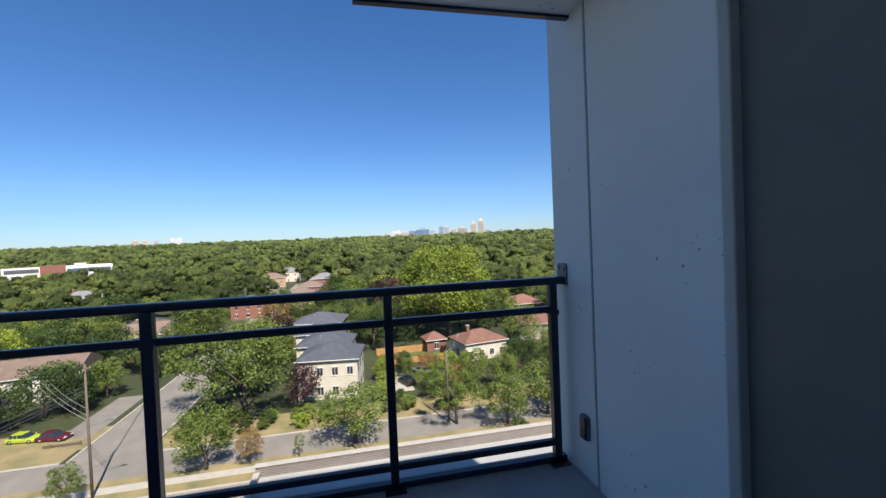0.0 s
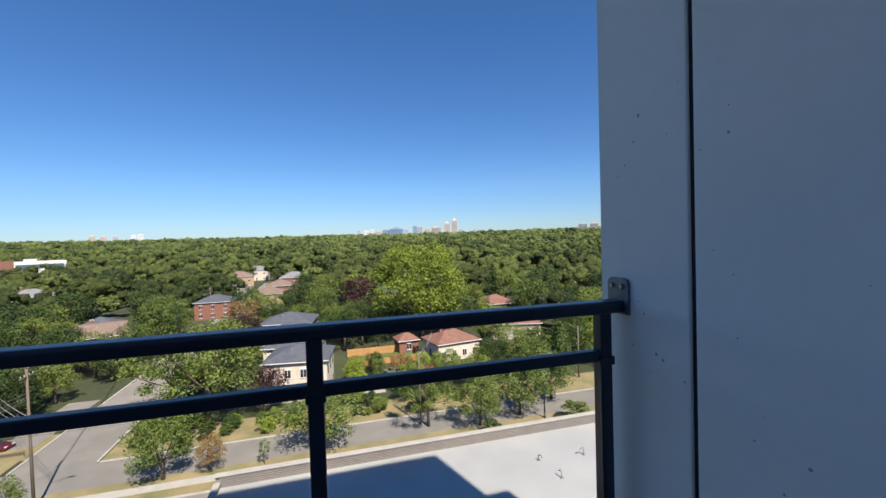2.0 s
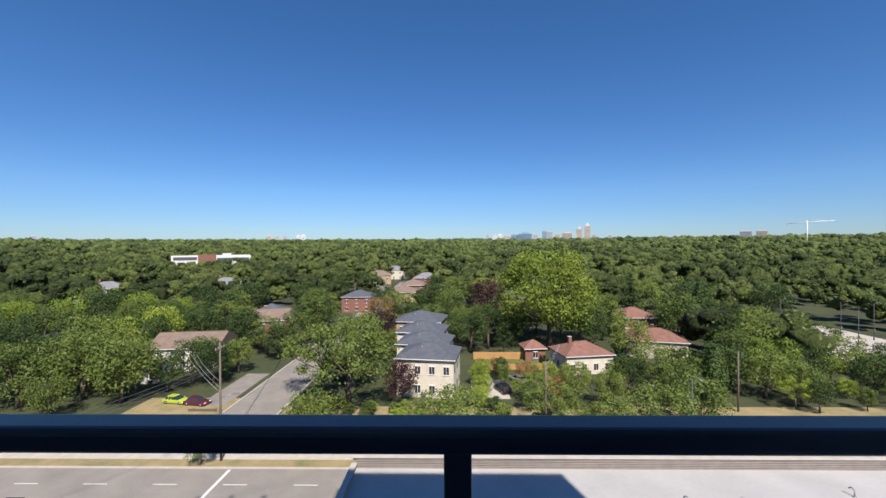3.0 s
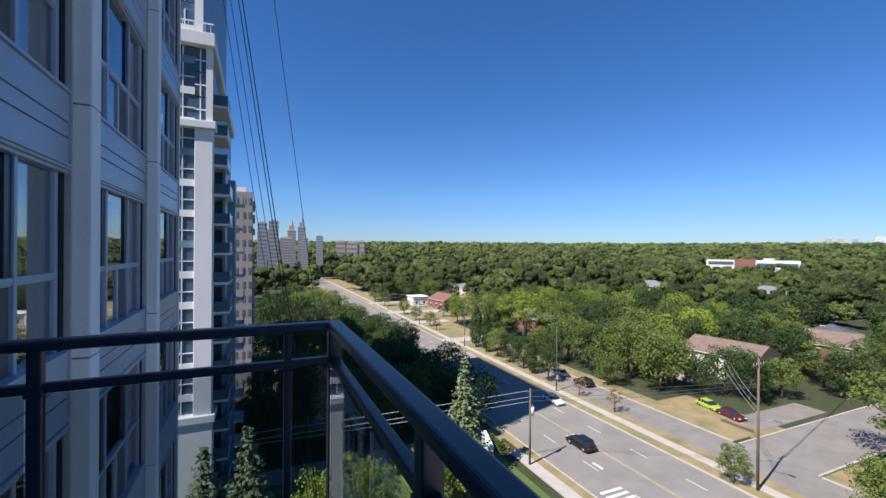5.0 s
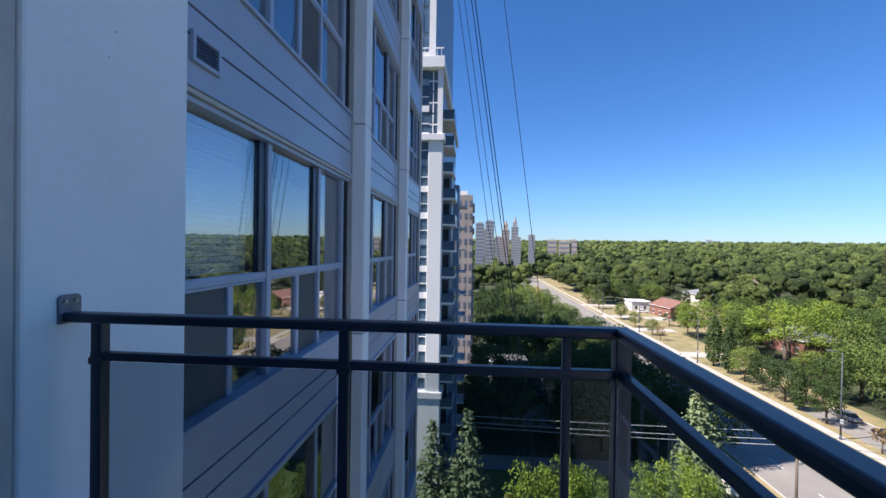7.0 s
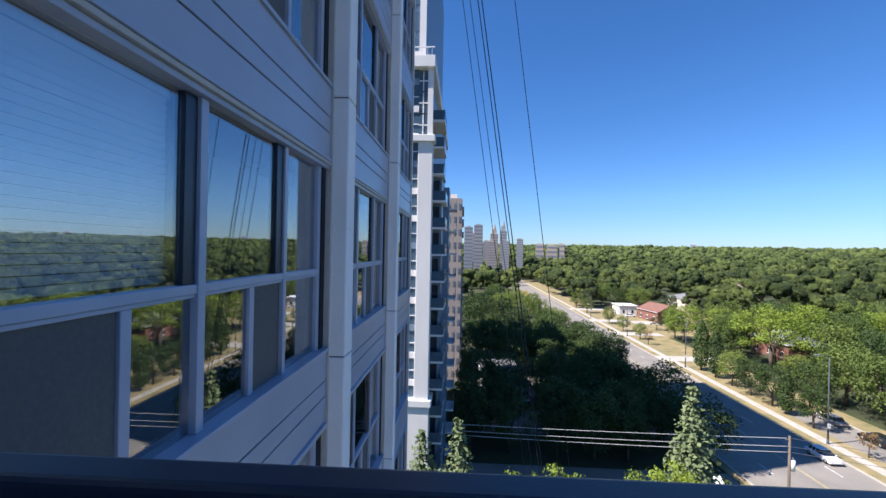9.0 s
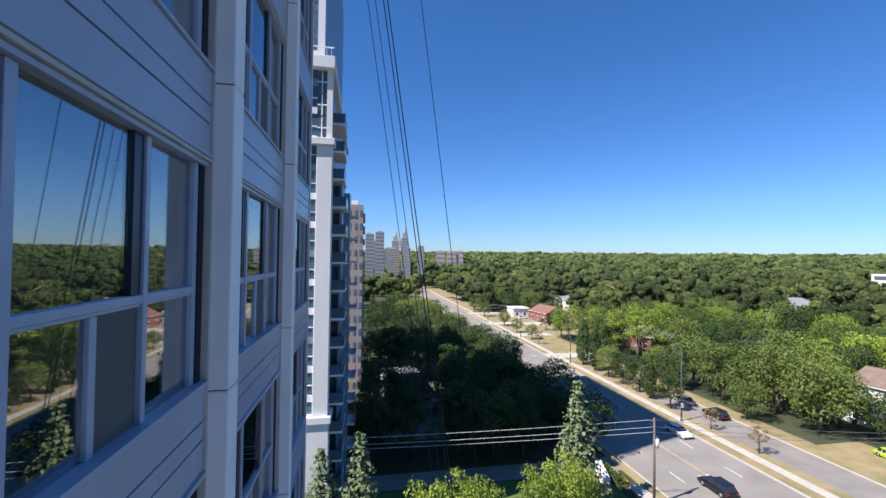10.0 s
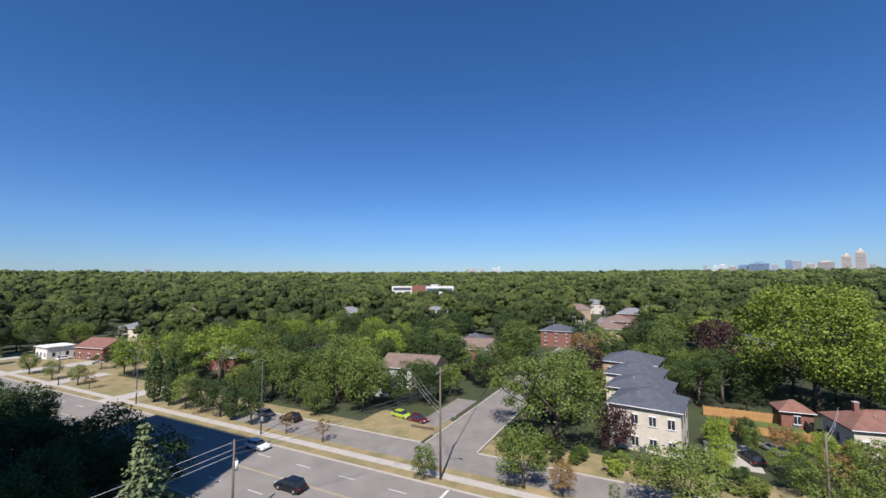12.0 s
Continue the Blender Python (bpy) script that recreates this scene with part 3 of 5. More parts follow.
# ---- podium roof below ----
def podium():
    structure(block("podium", (0.3, 45.2, -95, 11, G, -22.0), ROOFW))
    e = structure(new("parapet"))
    tagged(e, "taupe ribbed metal parapet of a low roof", "parapet")
    block("upstand", (45.2, 45.6, -95, 11.4, G, -20.9), RIB, e)
    for k in range(6):
        block("rib", (45.05, 45.2, -95, 11, -21.98 + k * 0.18, -21.88 + k * 0.18), RIB, e)
    block("cap", (44.95, 45.75, -95, 11.5, -20.9, -20.8), CONC, e, bevel=0.02)
    block("end_upstand", (0.3, 45.2, 11, 11.4, G, -21.45), RIB, e)
    block("end_cap", (0.3, 44.85, 10.9, 11.5, -21.45, -21.33), CONC, e)


podium()


def roof_unit(x, y):
    e = thing("roof_condenser", "small white air conditioner unit on the flat roof", "air conditioner", at=(x, y, -22.0), turn=12)
    block("body", (-0.45, 0.45, -0.35, 0.35, 0.08, 0.8), FARC[3], e, bevel=0.03)
    tube("fan_guard", (0, 0, 0.8), (0, 0, 0.84), 0.28, GREYP, e, seg=16)
    for dx in (-0.35, 0.35):
        block("foot", (dx - 0.05, dx + 0.05, -0.3, 0.3, 0, 0.08), GREYP, e)


def roof_pipe(x, y, h, hook):
    e = thing("roof_vent_pipe", "thin bent vent pipe on the flat roof", "pipe", "pipes on the flat roof", at=(x, y, -22.0), turn=hook)
    tube("pipe", (0, 0, 0), (0, 0, h), 0.06, GREYP, e)
    tube("elbow", (0, 0, h), (0.28, 0, h + 0.16), 0.06, GREYP, e)
    tube("spout", (0.28, 0, h + 0.16), (0.5, 0, h - 0.05), 0.06, GREYP, e)
    tube("flashing", (0, 0, 0), (0, 0, 0.08), 0.2, GREYP, e, seg=12, r1=0.12)


roof_unit(36.3, -26.7)
for x, y, h, k in ((34.6, -30.2, 0.8, 20), (35.3, -28.3, 0.5, 60), (39.0, -25.0, 0.7, 100), (39.6, -20.0, 0.5, 200), (33.4, -24.2, 0.6, 40), (36.0, -20.5, 0.5, 0), (40.5, -36.0, 0.6, 10)):
    roof_pipe(x, y, h, k)


# ---- neighbouring towers ----
def residential_tower():
    e = thing("apartment_tower", "tall pale precast apartment tower with stacked balconies", "apartment building", at=(0, 0, 0))
    # both bodies run on unseen to y 82, lengthened to shade the road
    block("body", (-24, -2.5, 46.6, 82, G, 20.2), TOWG, e)
    block("upper_body", (-24, -3.3, 48.0, 82, 21.2, 46), TOWG, e)
    block("pilaster", (-3.65, -2.15, 45.9, 47.6, -14.2, 12.4), TOWW, e, bevel=0.05)
    block("ledge", (-12, -1.9, 45.6, 48.4, 12.4, 13.1), TOWW, e, bevel=0.05)
    block("ledge", (-12, -1.85, 45.6, 48.4, -14.9, -14.2), TOWW, e, bevel=0.05)
    block("base", (-12, -2.1, 45.8, 48.0, G, -14.9), TOWW, e)
    block("cap", (-12, -2.0, 45.5, 82, 20.0, 21.2), TOWW, e, bevel=0.05)
    block("corner_post", (-2.75, -2.2, 46.0, 46.6, 13.1, 20.0), TOWW, e)
    block("upper_pier", (-3.9, -3.2, 47.6, 48.1, 21.2, 46), TOWW, e)
    for k in range(9):
        block("terrace_rail", (-6 + k * 0.45, -5.96 + k * 0.45, 45.7, 45.74, 21.2, 22.1), FARC[3], e)
    block("terrace_rail", (-6, -2.1, 45.68, 45.76, 22.05, 22.15), FARC[3], e)
    for k in range(17):
        z = -26.5 + 2.85 * k
        w = block("window", (-6.5, -3.7, 46.4, 46.58, z, z + 2.2), BGLAZ, e)
        block("spandrel", (-6.5, -3.7, 46.3, 46.57, z + 2.2, z + 2.85), TOWW if k % 3 else TOWG, w)
        for x in (-5.6, -4.7):
            block("frame", (x, x + 0.09, 46.3, 46.4, z, z + 2.2), FARC[3], w)
        block("frame", (-6.5, -3.7, 46.3, 46.4, z + 0.9, z + 0.98), FARC[3], w)
    for k in range(3):
        w = block("window", (-3.68, -2.76, 46.4, 46.58, 13.2 + 2.3 * k, 15.3 + 2.3 * k), BGLAZ, e)
        block("frame", (-3.3, -3.2, 46.3, 46.4, 13.2 + 2.3 * k, 15.3 + 2.3 * k), FARC[3], w)
        block("frame", (-3.68, -2.76, 46.3, 46.4, 14.2 + 2.3 * k, 14.3 + 2.3 * k), FARC[3], w)
    for k in range(9):
        z = 22.0 + 2.85 * k
        w = block("window", (-7.5, -4.0, 47.85, 47.99, z, z + 2.1), BGLAZ, e)
        for x in (-6.6, -5.7, -4.8):
            block("frame", (x, x + 0.1, 47.78, 47.85, z, z + 2.1), FARC[3], w)
    for k in range(15):
        z = -24.8 + 2.85 * k
        out = -1.0 if z > 8 else -0.75
        b = block("balcony", (-2.5, out, 47.2, 52.2, z - 0.22, z), TOWW, e)
        block("guard", (out - 0.06, out - 0.02, 47.2, 52.2, z, z + 1.0), BGLAZ, b)
        block("guard", (-2.5, out - 0.06, 47.2, 47.24, z, z + 1.0), BGLAZ, b)
        block("handrail", (out - 0.1, out, 47.16, 52.2, z + 1.0, z + 1.06), TOWG, b)
        for y in (47.2, 49.7):
            block("post", (out - 0.08, out - 0.02, y, y + 0.06, z, z + 1.0), FARC[3], b)
        if z < 7:
            block("enclosure", (-2.45, -1.25, 48.6, 52.0, z + 0.01, z + 2.6), TOWG, b)
            block("opening", (-2.2, -1.5, 48.5, 48.59, z + 0.3, z + 2.3), GLAZ, b)
        else:
            block("opening", (-2.49, -2.44, 47.6, 51.6, z + 0.05, z + 2.3), GLAZ, b)
    block("side_bay", (-2.6, -0.7, 56, 60, G, 9.2), TOWG, e)
    for k in range(12):
        z = -24.8 + 2.85 * k
        b = block("balcony", (-0.7, 0.3, 56.4, 59.6, z - 0.2, z), TOWW, e)
        block("guard", (0.24, 0.28, 56.4, 59.6, z, z + 1.0), GLAZ, b)


residential_tower()


def pink_tower():
    e = thing("apartment_tower", "pink-brown precast apartment slab with rows of windows", "apartment building")
    X1, Y0, T = 0.8, 95.0, 12.6
    block("body", (-16, X1, Y0, Y0 + 22, G, T), PINKC, e)
    block("penthouse", (-12, X1 - 1.2, Y0 + 3, Y0 + 18, T, T + 1.3), TOWW, e)
    for k in range(14):
        z = G + 1.0 + 2.82 * k
        for x in (-3.7, -2.3, -1.0, 0.05):
            block("window", (x, x + 0.5, Y0 - 0.06, Y0 - 0.002, z, z + 1.25), FARW, e)
        for y in (Y0 + 2, Y0 + 8, Y0 + 14):
            b = block("balcony", (X1, X1 + 0.45, y, y + 3.5, z - 0.2, z + 0.8), PINKC, e)
            block("opening", (X1 + 0.003, X1 + 0.03, y, y + 3.5, z + 0.81, z + 2.2), GLAZ, b)


pink_tower()


def far_tower(bearing, dist, width, top, material, label="distant apartment tower on the horizon", group="towers on the horizon", rows=10, crown=False):
    """A far block: bearing in degrees from the facade's line, clockwise."""
    a = radians(bearing)
    x, y = dist * math.sin(a), dist * math.cos(a)
    z0 = float(rise(math.hypot(x, y))) - 6
    e = thing("far_tower", label, "tower", group, at=(x, y, z0), turn=-bearing)
    h = top - z0
    block("body", (-width / 2, width / 2, -width * 0.35, width * 0.35, 0, h), material, e)
    if crown:
        block("crown", (-width * 0.3, width * 0.3, -width * 0.2, width * 0.2, h, h * 1.09), material, e)
        bm = bmesh.new()
        add_tube(bm, (0, 0, h * 1.09), (0, 0, h * 1.2), width * 0.22, 0.1, 8)
        part("spire", bm, material, e)
    else:
        block("penthouse", (-width * 0.25, width * 0.25, -width * 0.2, width * 0.2, h, h + width * 0.12), material, e)
    rows = int(rows * 1.6)
    step = h / rows
    for k in range(rows):
        block("window_band", (-width * 0.46, width * 0.46, -width * 0.35 - 0.012 * width, -width * 0.35 - 0.002, k * step + step * 0.35, k * step + step * 0.7), FARW, e)


# towers along the road to the north
for b, d, w, t, m in ((0.9, 330, 6.5, 19, 0), (2.2, 345, 7.0, 21.5, 0), (1.5, 420, 9, 17, 1), (4.3, 420, 7.5, 17.5, 1), (4.0, 380, 9, 9, 1), (5.5, 430, 7, 21, 0), (5.9, 400, 6, 10, 0), (7.7, 470, 7, 14, 0), (3.3, 500, 8, 12, 0)):
    far_tower(b, d, w, t, ROADT[m], "grey-brown apartment tower far along the road", "towers along the road", 12, b in (5.5, 4.3))
for b, w, t in ((10.3, 14, 12), (11.8, 16, 11), (13.0, 10, 13)):
    far_tower(b, 700, w, t, ROADT[1], "low brick apartment slab beyond the trees", "towers along the road", 4)
# skyline beyond the wooded suburb
for b, w, t, m, c in ((94.9, 18, 62, 0, 0), (95.9, 24, 58, 3, 0), (96.6, 30, 62, 3, 0), (97.5, 34, 54, 1, 0), (98.5, 44, 60, 2, 0), (99.9, 80, 66, 2, 0), (101.2, 30, 60, 0, 0), (102.4, 26, 78, 2, 0),
                      (103.1, 34, 74, 0, 0), (104.1, 30, 60, 1, 0), (105.3, 60, 66, 1, 0), (106.8, 34, 88, 1, 1), (107.8, 36, 104, 1, 1), (108.6, 20, 56, 0, 0), (110.5, 18, 52, 0, 0)):
    far_tower(b, 2500, w, t, FARC[m], crown=bool(c))
for b, w, t, m in ((66.4, 26, 58, 1), (67.3, 24, 56, 1), (68.3, 22, 56, 0), (69.9, 20, 60, 3), (70.5, 24, 62, 3), (124.6, 50, 60, 0), (126.0, 46, 60, 1), (137.5, 30, 64, 0), (44.6, 22, 50, 0), (28.0, 30, 50, 0)):
    far_tower(b, 2500, w, t, FARC[m])


def crane():
    a = radians(129.7)
    e = thing("tower_crane", "pale tower crane on the horizon", "crane", at=(1500 * math.sin(a), 1500 * math.cos(a), float(rise(1500)) - 2), turn=-129.7)
    h = 62 - e.location.z
    tube("mast", (0, 0, 0), (0, 0, h), 1.4, FARC[3], e, seg=4)
    tube("jib", (-42, 0, h - 6), (55, 0, h - 2), 0.9, FARC[3], e, seg=4)
    tube("tie", (0, 0, h + 8), (40, 0, h - 3), 0.3, FARC[3], e, seg=4)
    block("counterweight", (-44, -38, -2, 2, h - 12, h - 6), FARC[0], e)


crane()


# ---- houses ----
FOOT = []


def house(x, y, lx, ly, wall_h, roof_h, wall, roof, label, turn=0.0, hip=False, chimney=False, wins=3, storeys=2, z=G):
    """A house with its origin at its middle; the ridge runs along local y."""
    FOOT.append((x, y, max(lx, ly) * 0.62))
    e = thing("house", label, "house", at=(x, y, z), turn=turn)
    block("wall", (-lx / 2, lx / 2, -ly / 2, ly / 2, -0.3, wall_h), wall, e)
    o = 0.45
    bm = bmesh.new()
    in_y = lx / 2 if hip else 0.0
    b = [bm.verts.new(p) for p in ((-lx / 2 - o, -ly / 2 - o, wall_h), (lx / 2 + o, -ly / 2 - o, wall_h), (lx / 2 + o, ly / 2 + o, wall_h), (-lx / 2 - o, ly / 2 + o, wall_h))]
    b2 = [bm.verts.new(v.co + Vector((0, 0, 0.22))) for v in b]
    ry = max(ly / 2 + o - in_y, 0.4)
    r = [bm.verts.new((0, -ry, wall_h + roof_h)), bm.verts.new((0, ry, wall_h + roof_h))]
    bm.faces.new(b[::-1])
    for i in range(4):
        j = (i + 1) % 4
        bm.faces.new((b[i], b[j], b2[j], b2[i]))
    bm.faces.new((b2[0], b2[1], r[0]))
    bm.faces.new((b2[2], b2[3], r[1]))
    bm.faces.new((b2[1], b2[2], r[1], r[0]))
    bm.faces.new((b2[3], b2[0], r[0], r[1]))
    rf = part("roof", bm, roof, e)
    tube("ridge_cap", (0, -ry, wall_h + roof_h + 0.02), (0, ry, wall_h + roof_h + 0.02), 0.09, roof, rf, seg=6)
    for sx, yy in ((-1, 0), (1, 0)):
        block("gutter", (sx * (lx / 2 + o + 0.06) - 0.06, sx * (lx / 2 + o + 0.06) + 0.06, -ly / 2 - o, ly / 2 + o, wall_h + 0.08, wall_h + 0.2), FARC[3], rf)
    if chimney:
        c = block("chimney", (0.5, 1.3, ly * 0.18, ly * 0.18 + 0.7, wall_h, wall_h + roof_h + 0.9), BRICK, e, "red brick chimney")
        block("chimney_cap", (0.42, 1.38, ly * 0.18 - 0.08, ly * 0.18 + 0.78, wall_h + roof_h + 0.9, wall_h + roof_h + 1.0), CONC, c)
    tube("vent_pipe", (-lx * 0.2, ly * 0.1, wall_h + roof_h * 0.55), (-lx * 0.2, ly * 0.1, wall_h + roof_h * 0.6 + 0.6), 0.08, GREYP, rf, seg=6)
    for s in range(storeys):
        zz = 0.9 + s * wall_h / storeys
        for k in range(wins):
            yy = -ly / 2 + ly * (k + 0.5) / wins
            w = block("window", (-lx / 2 - 0.05, -lx / 2 - 0.002, yy - 0.5, yy + 0.5, zz, zz + 1.45), GLAZ, e)
            block("sill", (-lx / 2 - 0.14, -lx / 2 - 0.002, yy - 0.62, yy + 0.62, zz - 0.14, zz), FARC[3], w)
            block("frame", (-lx / 2 - 0.08, -lx / 2 - 0.051, yy - 0.03, yy + 0.03, zz, zz + 1.45), FARC[3], w)
            block("lintel", (-lx / 2 - 0.1, -lx / 2 - 0.002, yy - 0.58, yy + 0.58, zz + 1.45, zz + 1.62), FARC[3], w)
        for k in range(max(1, wins - 1)):
            xx = -lx / 2 + lx * (k + 0.5) / max(1, wins - 1)
            for sy in (-1, 1):
                y0 = sy * ly / 2
                block("window", (xx - 0.45, xx + 0.45, min(y0, y0 + sy * 0.05) + (0.002 if sy > 0 else 0), max(y0, y0 + sy * 0.05) - (0.002 if sy < 0 else 0), zz, zz + 1.35), GLAZ, e)
    block("door", (-lx / 2 - 0.045, -lx / 2 - 0.002, -ly * 0.02, -ly * 0.02 + 0.95, 0.05, 0.85), SH_DARK, e)
    return e


# row of townhouses with charcoal roofs
house(85.5, 5.4, 10, 11, 7.2, 2.3, STUCCO, SH_DARK, "cream stucco townhouse with a charcoal hip roof", -8, hip=True, wins=4)
house(97.0, 6.8, 10, 11, 7.2, 2.2, STUCCO, SH_DARK, "cream townhouse with a charcoal roof in a row", -8, hip=True, wins=4)
house(108.5, 8.2, 10, 11, 7.4, 2.2, STUCCO, SH_DARK, "cream townhouse with a charcoal roof in a row", -8, hip=True, wins=4)
house(124, 9.8, 12, 13, 7.4, 2.4, TANB, SH_DARK, "tan brick house with a charcoal hip roof", -8, hip=True, wins=3)
house(103, 64, 12, 15, 5.2, 2.8, WSTUC, SH_BROWN, "white stucco house with a brown shingle roof", 8, wins=3)
house(90.5, 64.5, 4, 4.5, 3.0, 0.9, WSTUC, SH_DARK, "small white garage wing with a dark roof", 8, wins=1, storeys=1)
house(132, 57, 11, 10, 6.2, 3.0, BRICK, SH_BROWN, "red brick house with a brown gable roof", 20, chimney=True, wins=2)
house(152, 66, 10, 10, 5.5, 2.6, TANB, SH_DARK, "tan brick house with a dark blue-grey roof", 10, hip=True)
house(99.5, -29, 9, 11, 4.0, 2.4, STUCCO, SH_RED, "house with cream walls and a red-brown roof", 10, hip=True, chimney=True, wins=4, storeys=1)
house(113, -52, 11, 14, 4.2, 2.6, STUCCO, SH_RED, "bungalow with a red-brown shingle roof", -15, hip=True, chimney=True, wins=3, storeys=1)
house(140, -58, 11, 12, 5.5, 2.8, BRICK, SH_RED, "brick house with a red-brown roof among trees", 0, hip=True)
house(108, -19.5, 5, 5, 3.0, 1.8, BRICK, SH_RED, "small brick outbuilding with a red roof", 5, hip=True, wins=1, storeys=1)
house(118, 108, 12, 13, 4.0, 2.4, WSTUC, SH_DARK, "pale bungalow with a charcoal roof among trees", 25, hip=True, storeys=1)
house(170, 150, 12, 15, 6.0, 2.2, STUCCO, SH_GREY, "pale house with a grey roof among trees", 30, hip=True)
house(95, 128, 11, 15, 4.5, 3.0, BRICK, SH_GREY, "bungalow with a grey roof behind a willow", 0, hip=True, storeys=1)
house(86, 188, 11, 14, 4.2, 3.0, BRICK, SH_RED, "brick house with a red-brown roof by the road", 10, wins=3, storeys=1)
house(78, 206, 8, 9, 4.2, 0.5, WSTUC, FARC[3], "white flat-roofed canopy building by the road", 0, hip=True, storeys=1)
house(120, 232, 12, 14, 5.5, 2.4, STUCCO, SH_GREY, "pale house with a grey roof beyond trees", 10, hip=True)
house(188, 42, 12, 13, 6.5, 2.6, BRICK, SH_DARK, "brick house on the side street", 0, hip=True)
house(205, 24, 12, 14, 6.5, 2.8, TANB, SH_BROWN, "tan brick house on the side street", 0, hip=True)
house(235, 22, 13, 14, 7.0, 3.0, BRICK, SH_BROWN, "brick house with a brown roof on the side street", 0, hip=True)
house(250, 48, 13, 14, 7.0, 2.8, STUCCO, SH_GREY, "pale house with a grey roof on the side street", 0, hip=True)
house(180, -22, 13, 16, 7.0, 2.4, TANB, SH_DARK, "tan brick house behind a copper beech", 0, hip=True)
house(9, 93, 7, 9, 4.2, 0.4, WSTUC, SH_GREY, "small pale pavilion with a flat roof in shade", 5, hip=True, storeys=1)

# roofs that show between the crowns farther off
for x, y, wall, roof, turn, label in ((272, 17, BRICK, SH_GREY, 0, "brick house with a grey roof along the side street"), (300, 52, TANB, SH_BROWN, 8, "tan brick house with a brown roof among trees"),
                                      (330, 16, BRICK, SH_BROWN, -5, "brick house with a brown roof along the side street"), (365, 50, STUCCO, SH_GREY, 0, "pale house with a grey roof along the side street"),
                                      (285, -48, BRICK, SH_BROWN, 12, "brick house with a brown roof among trees"), (236, 128, WSTUC, SH_GREY, 25, "white house with a grey hip roof among trees"),
                                      (212, 176, WSTUC, SH_GREY, 40, "white house with a grey hip roof among trees"), (168, 262, BRICK, SH_BROWN, 20, "brick house with a brown roof among trees"),
                                      (410, 18, BRICK, SH_GREY, 0, "brick house with a grey roof along the side street")):
    house(x, y, 13, 16, 8.0, 3.4, wall, roof, label, turn, hip=True, chimney=True, wins=3)


def store():
    e = thing("store_building", "long low retail building with red and white walls", "store", at=(537, 307, float(rise(618)) + 8), turn=-57)
    block("body", (-46, 42, -14, 14, -8, 9), WSTUC, e)
    block("brick_bay", (-18, 2, -14.6, -14, -8, 10.5), BRICK, e, "red brick entrance bay")
    block("sign_band", (-44, -19, -14.5, -14.01, 4.0, 7.5), SH_DARK, e, "dark sign band")
    block("blue_glazing", (3, 40, -14.4, -14.01, 2, 6), BGLAZ, e)
    block("roof_unit", (10, 20, -4, 4, 9, 11.5), FARC[0], e)
    FOOT.append((537, 307, 45))


store()


# ---- garden fence of single boards ----
def fence(x0, y0, x1, y1, h, material, label, board=0.30):
    e = thing("board_fence", label, "fence", "cedar fence round the lawn", at=(x0, y0, G))
    d = Vector((x1 - x0, y1 - y0, 0))
    n = int(d.length / board)
    ang = math.degrees(math.atan2(d.y, d.x))
    e.matrix_basis = pose(x0, y0, G, 0, 0, ang)
    bm = bmesh.new()
    add_box(bm, 0.01, board - 0.01, -0.015, 0.015, 0.05, h)
    me = to_mesh("board", bm, material)
    for k in range(n):
        o = part("board", me, material, e)
        o.location = (k * board, 0, 0)
    for k in range(0, n + 1, 8):
        block("post", (k * board - 0.06, k * board + 0.06, 0.017, 0.13, 0, h + 0.15), material, e)
    for zz in (0.4, h - 0.25):
        block("rail", (0, n * board, 0.016, 0.06, zz, zz + 0.09), material, e)


fence(107.2, -4.5, 107.2, -20.8, 1.9, CEDAR, "new orange cedar board fence behind a lawn")
fence(98.2, -4.8, 98.2, -20.8, 1.5, CEDAR, "orange cedar board fence before a lawn")
fence(107.0, -20.9, 98.4, -20.9, 1.8, WOODP, "weathered board fence beside a lawn")
fence(73.5, 42, 73.5, 47, 0.6, WOODP, "low timber edging by the corner", 0.5)


# ---- poles, lamps and wires ----
def utility_pole(x, y, h, label, lamp=0.0, arm=False, kind=0):
    e = thing("utility_pole", label, "utility pole", "poles along the road", at=(x, y, G))
    tube("shaft", (0, 0, -0.3), (0, 0, h), 0.17, WOODP, e, r1=0.11)
    if arm:
        block("crossarm", (-1.1, 1.1, -0.06, 0.06, h - 0.9, h - 0.78), WOODP, e)
        for dx in (-1.0, -0.4, 0.4, 1.0):
            tube("insulator", (dx, 0, h - 0.78), (dx, 0, h - 0.55), 0.05, CONC, e, seg=6)
    if kind == 1:
        tube("transformer", (0.34, 0, h - 3.6), (0.34, 0, h - 2.5), 0.24, FARC[3], e, "pale grey transformer can", seg=12)
        tube("bushing", (0.34, 0, h - 2.5), (0.34, 0, h - 2.2), 0.05, CONC, e, seg=6)
        for k, dz in enumerate((0.4, 1.1, 1.7)):
            block("bracket", (-0.45, 0.12, -0.04, 0.04, h - dz - 0.04, h - dz + 0.04), GREYP, e)
    if lamp:
        a = tube("lamp_arm", (0, 0, lamp - 0.4), (0.5, -1.6, lamp), 0.05, GREYP, e, "grey steel lamp arm")
        bm = bmesh.new()
        add_box(bm, 0.36, 0.66, -2.3, -1.5, lamp - 0.08, lamp + 0.1)
        bmesh.ops.bevel(bm, geom=bm.edges[:], offset=0.06, segments=2, affect="EDGES")
        part("lamp_head", bm, GREYP, a, "cobra-head street lamp")


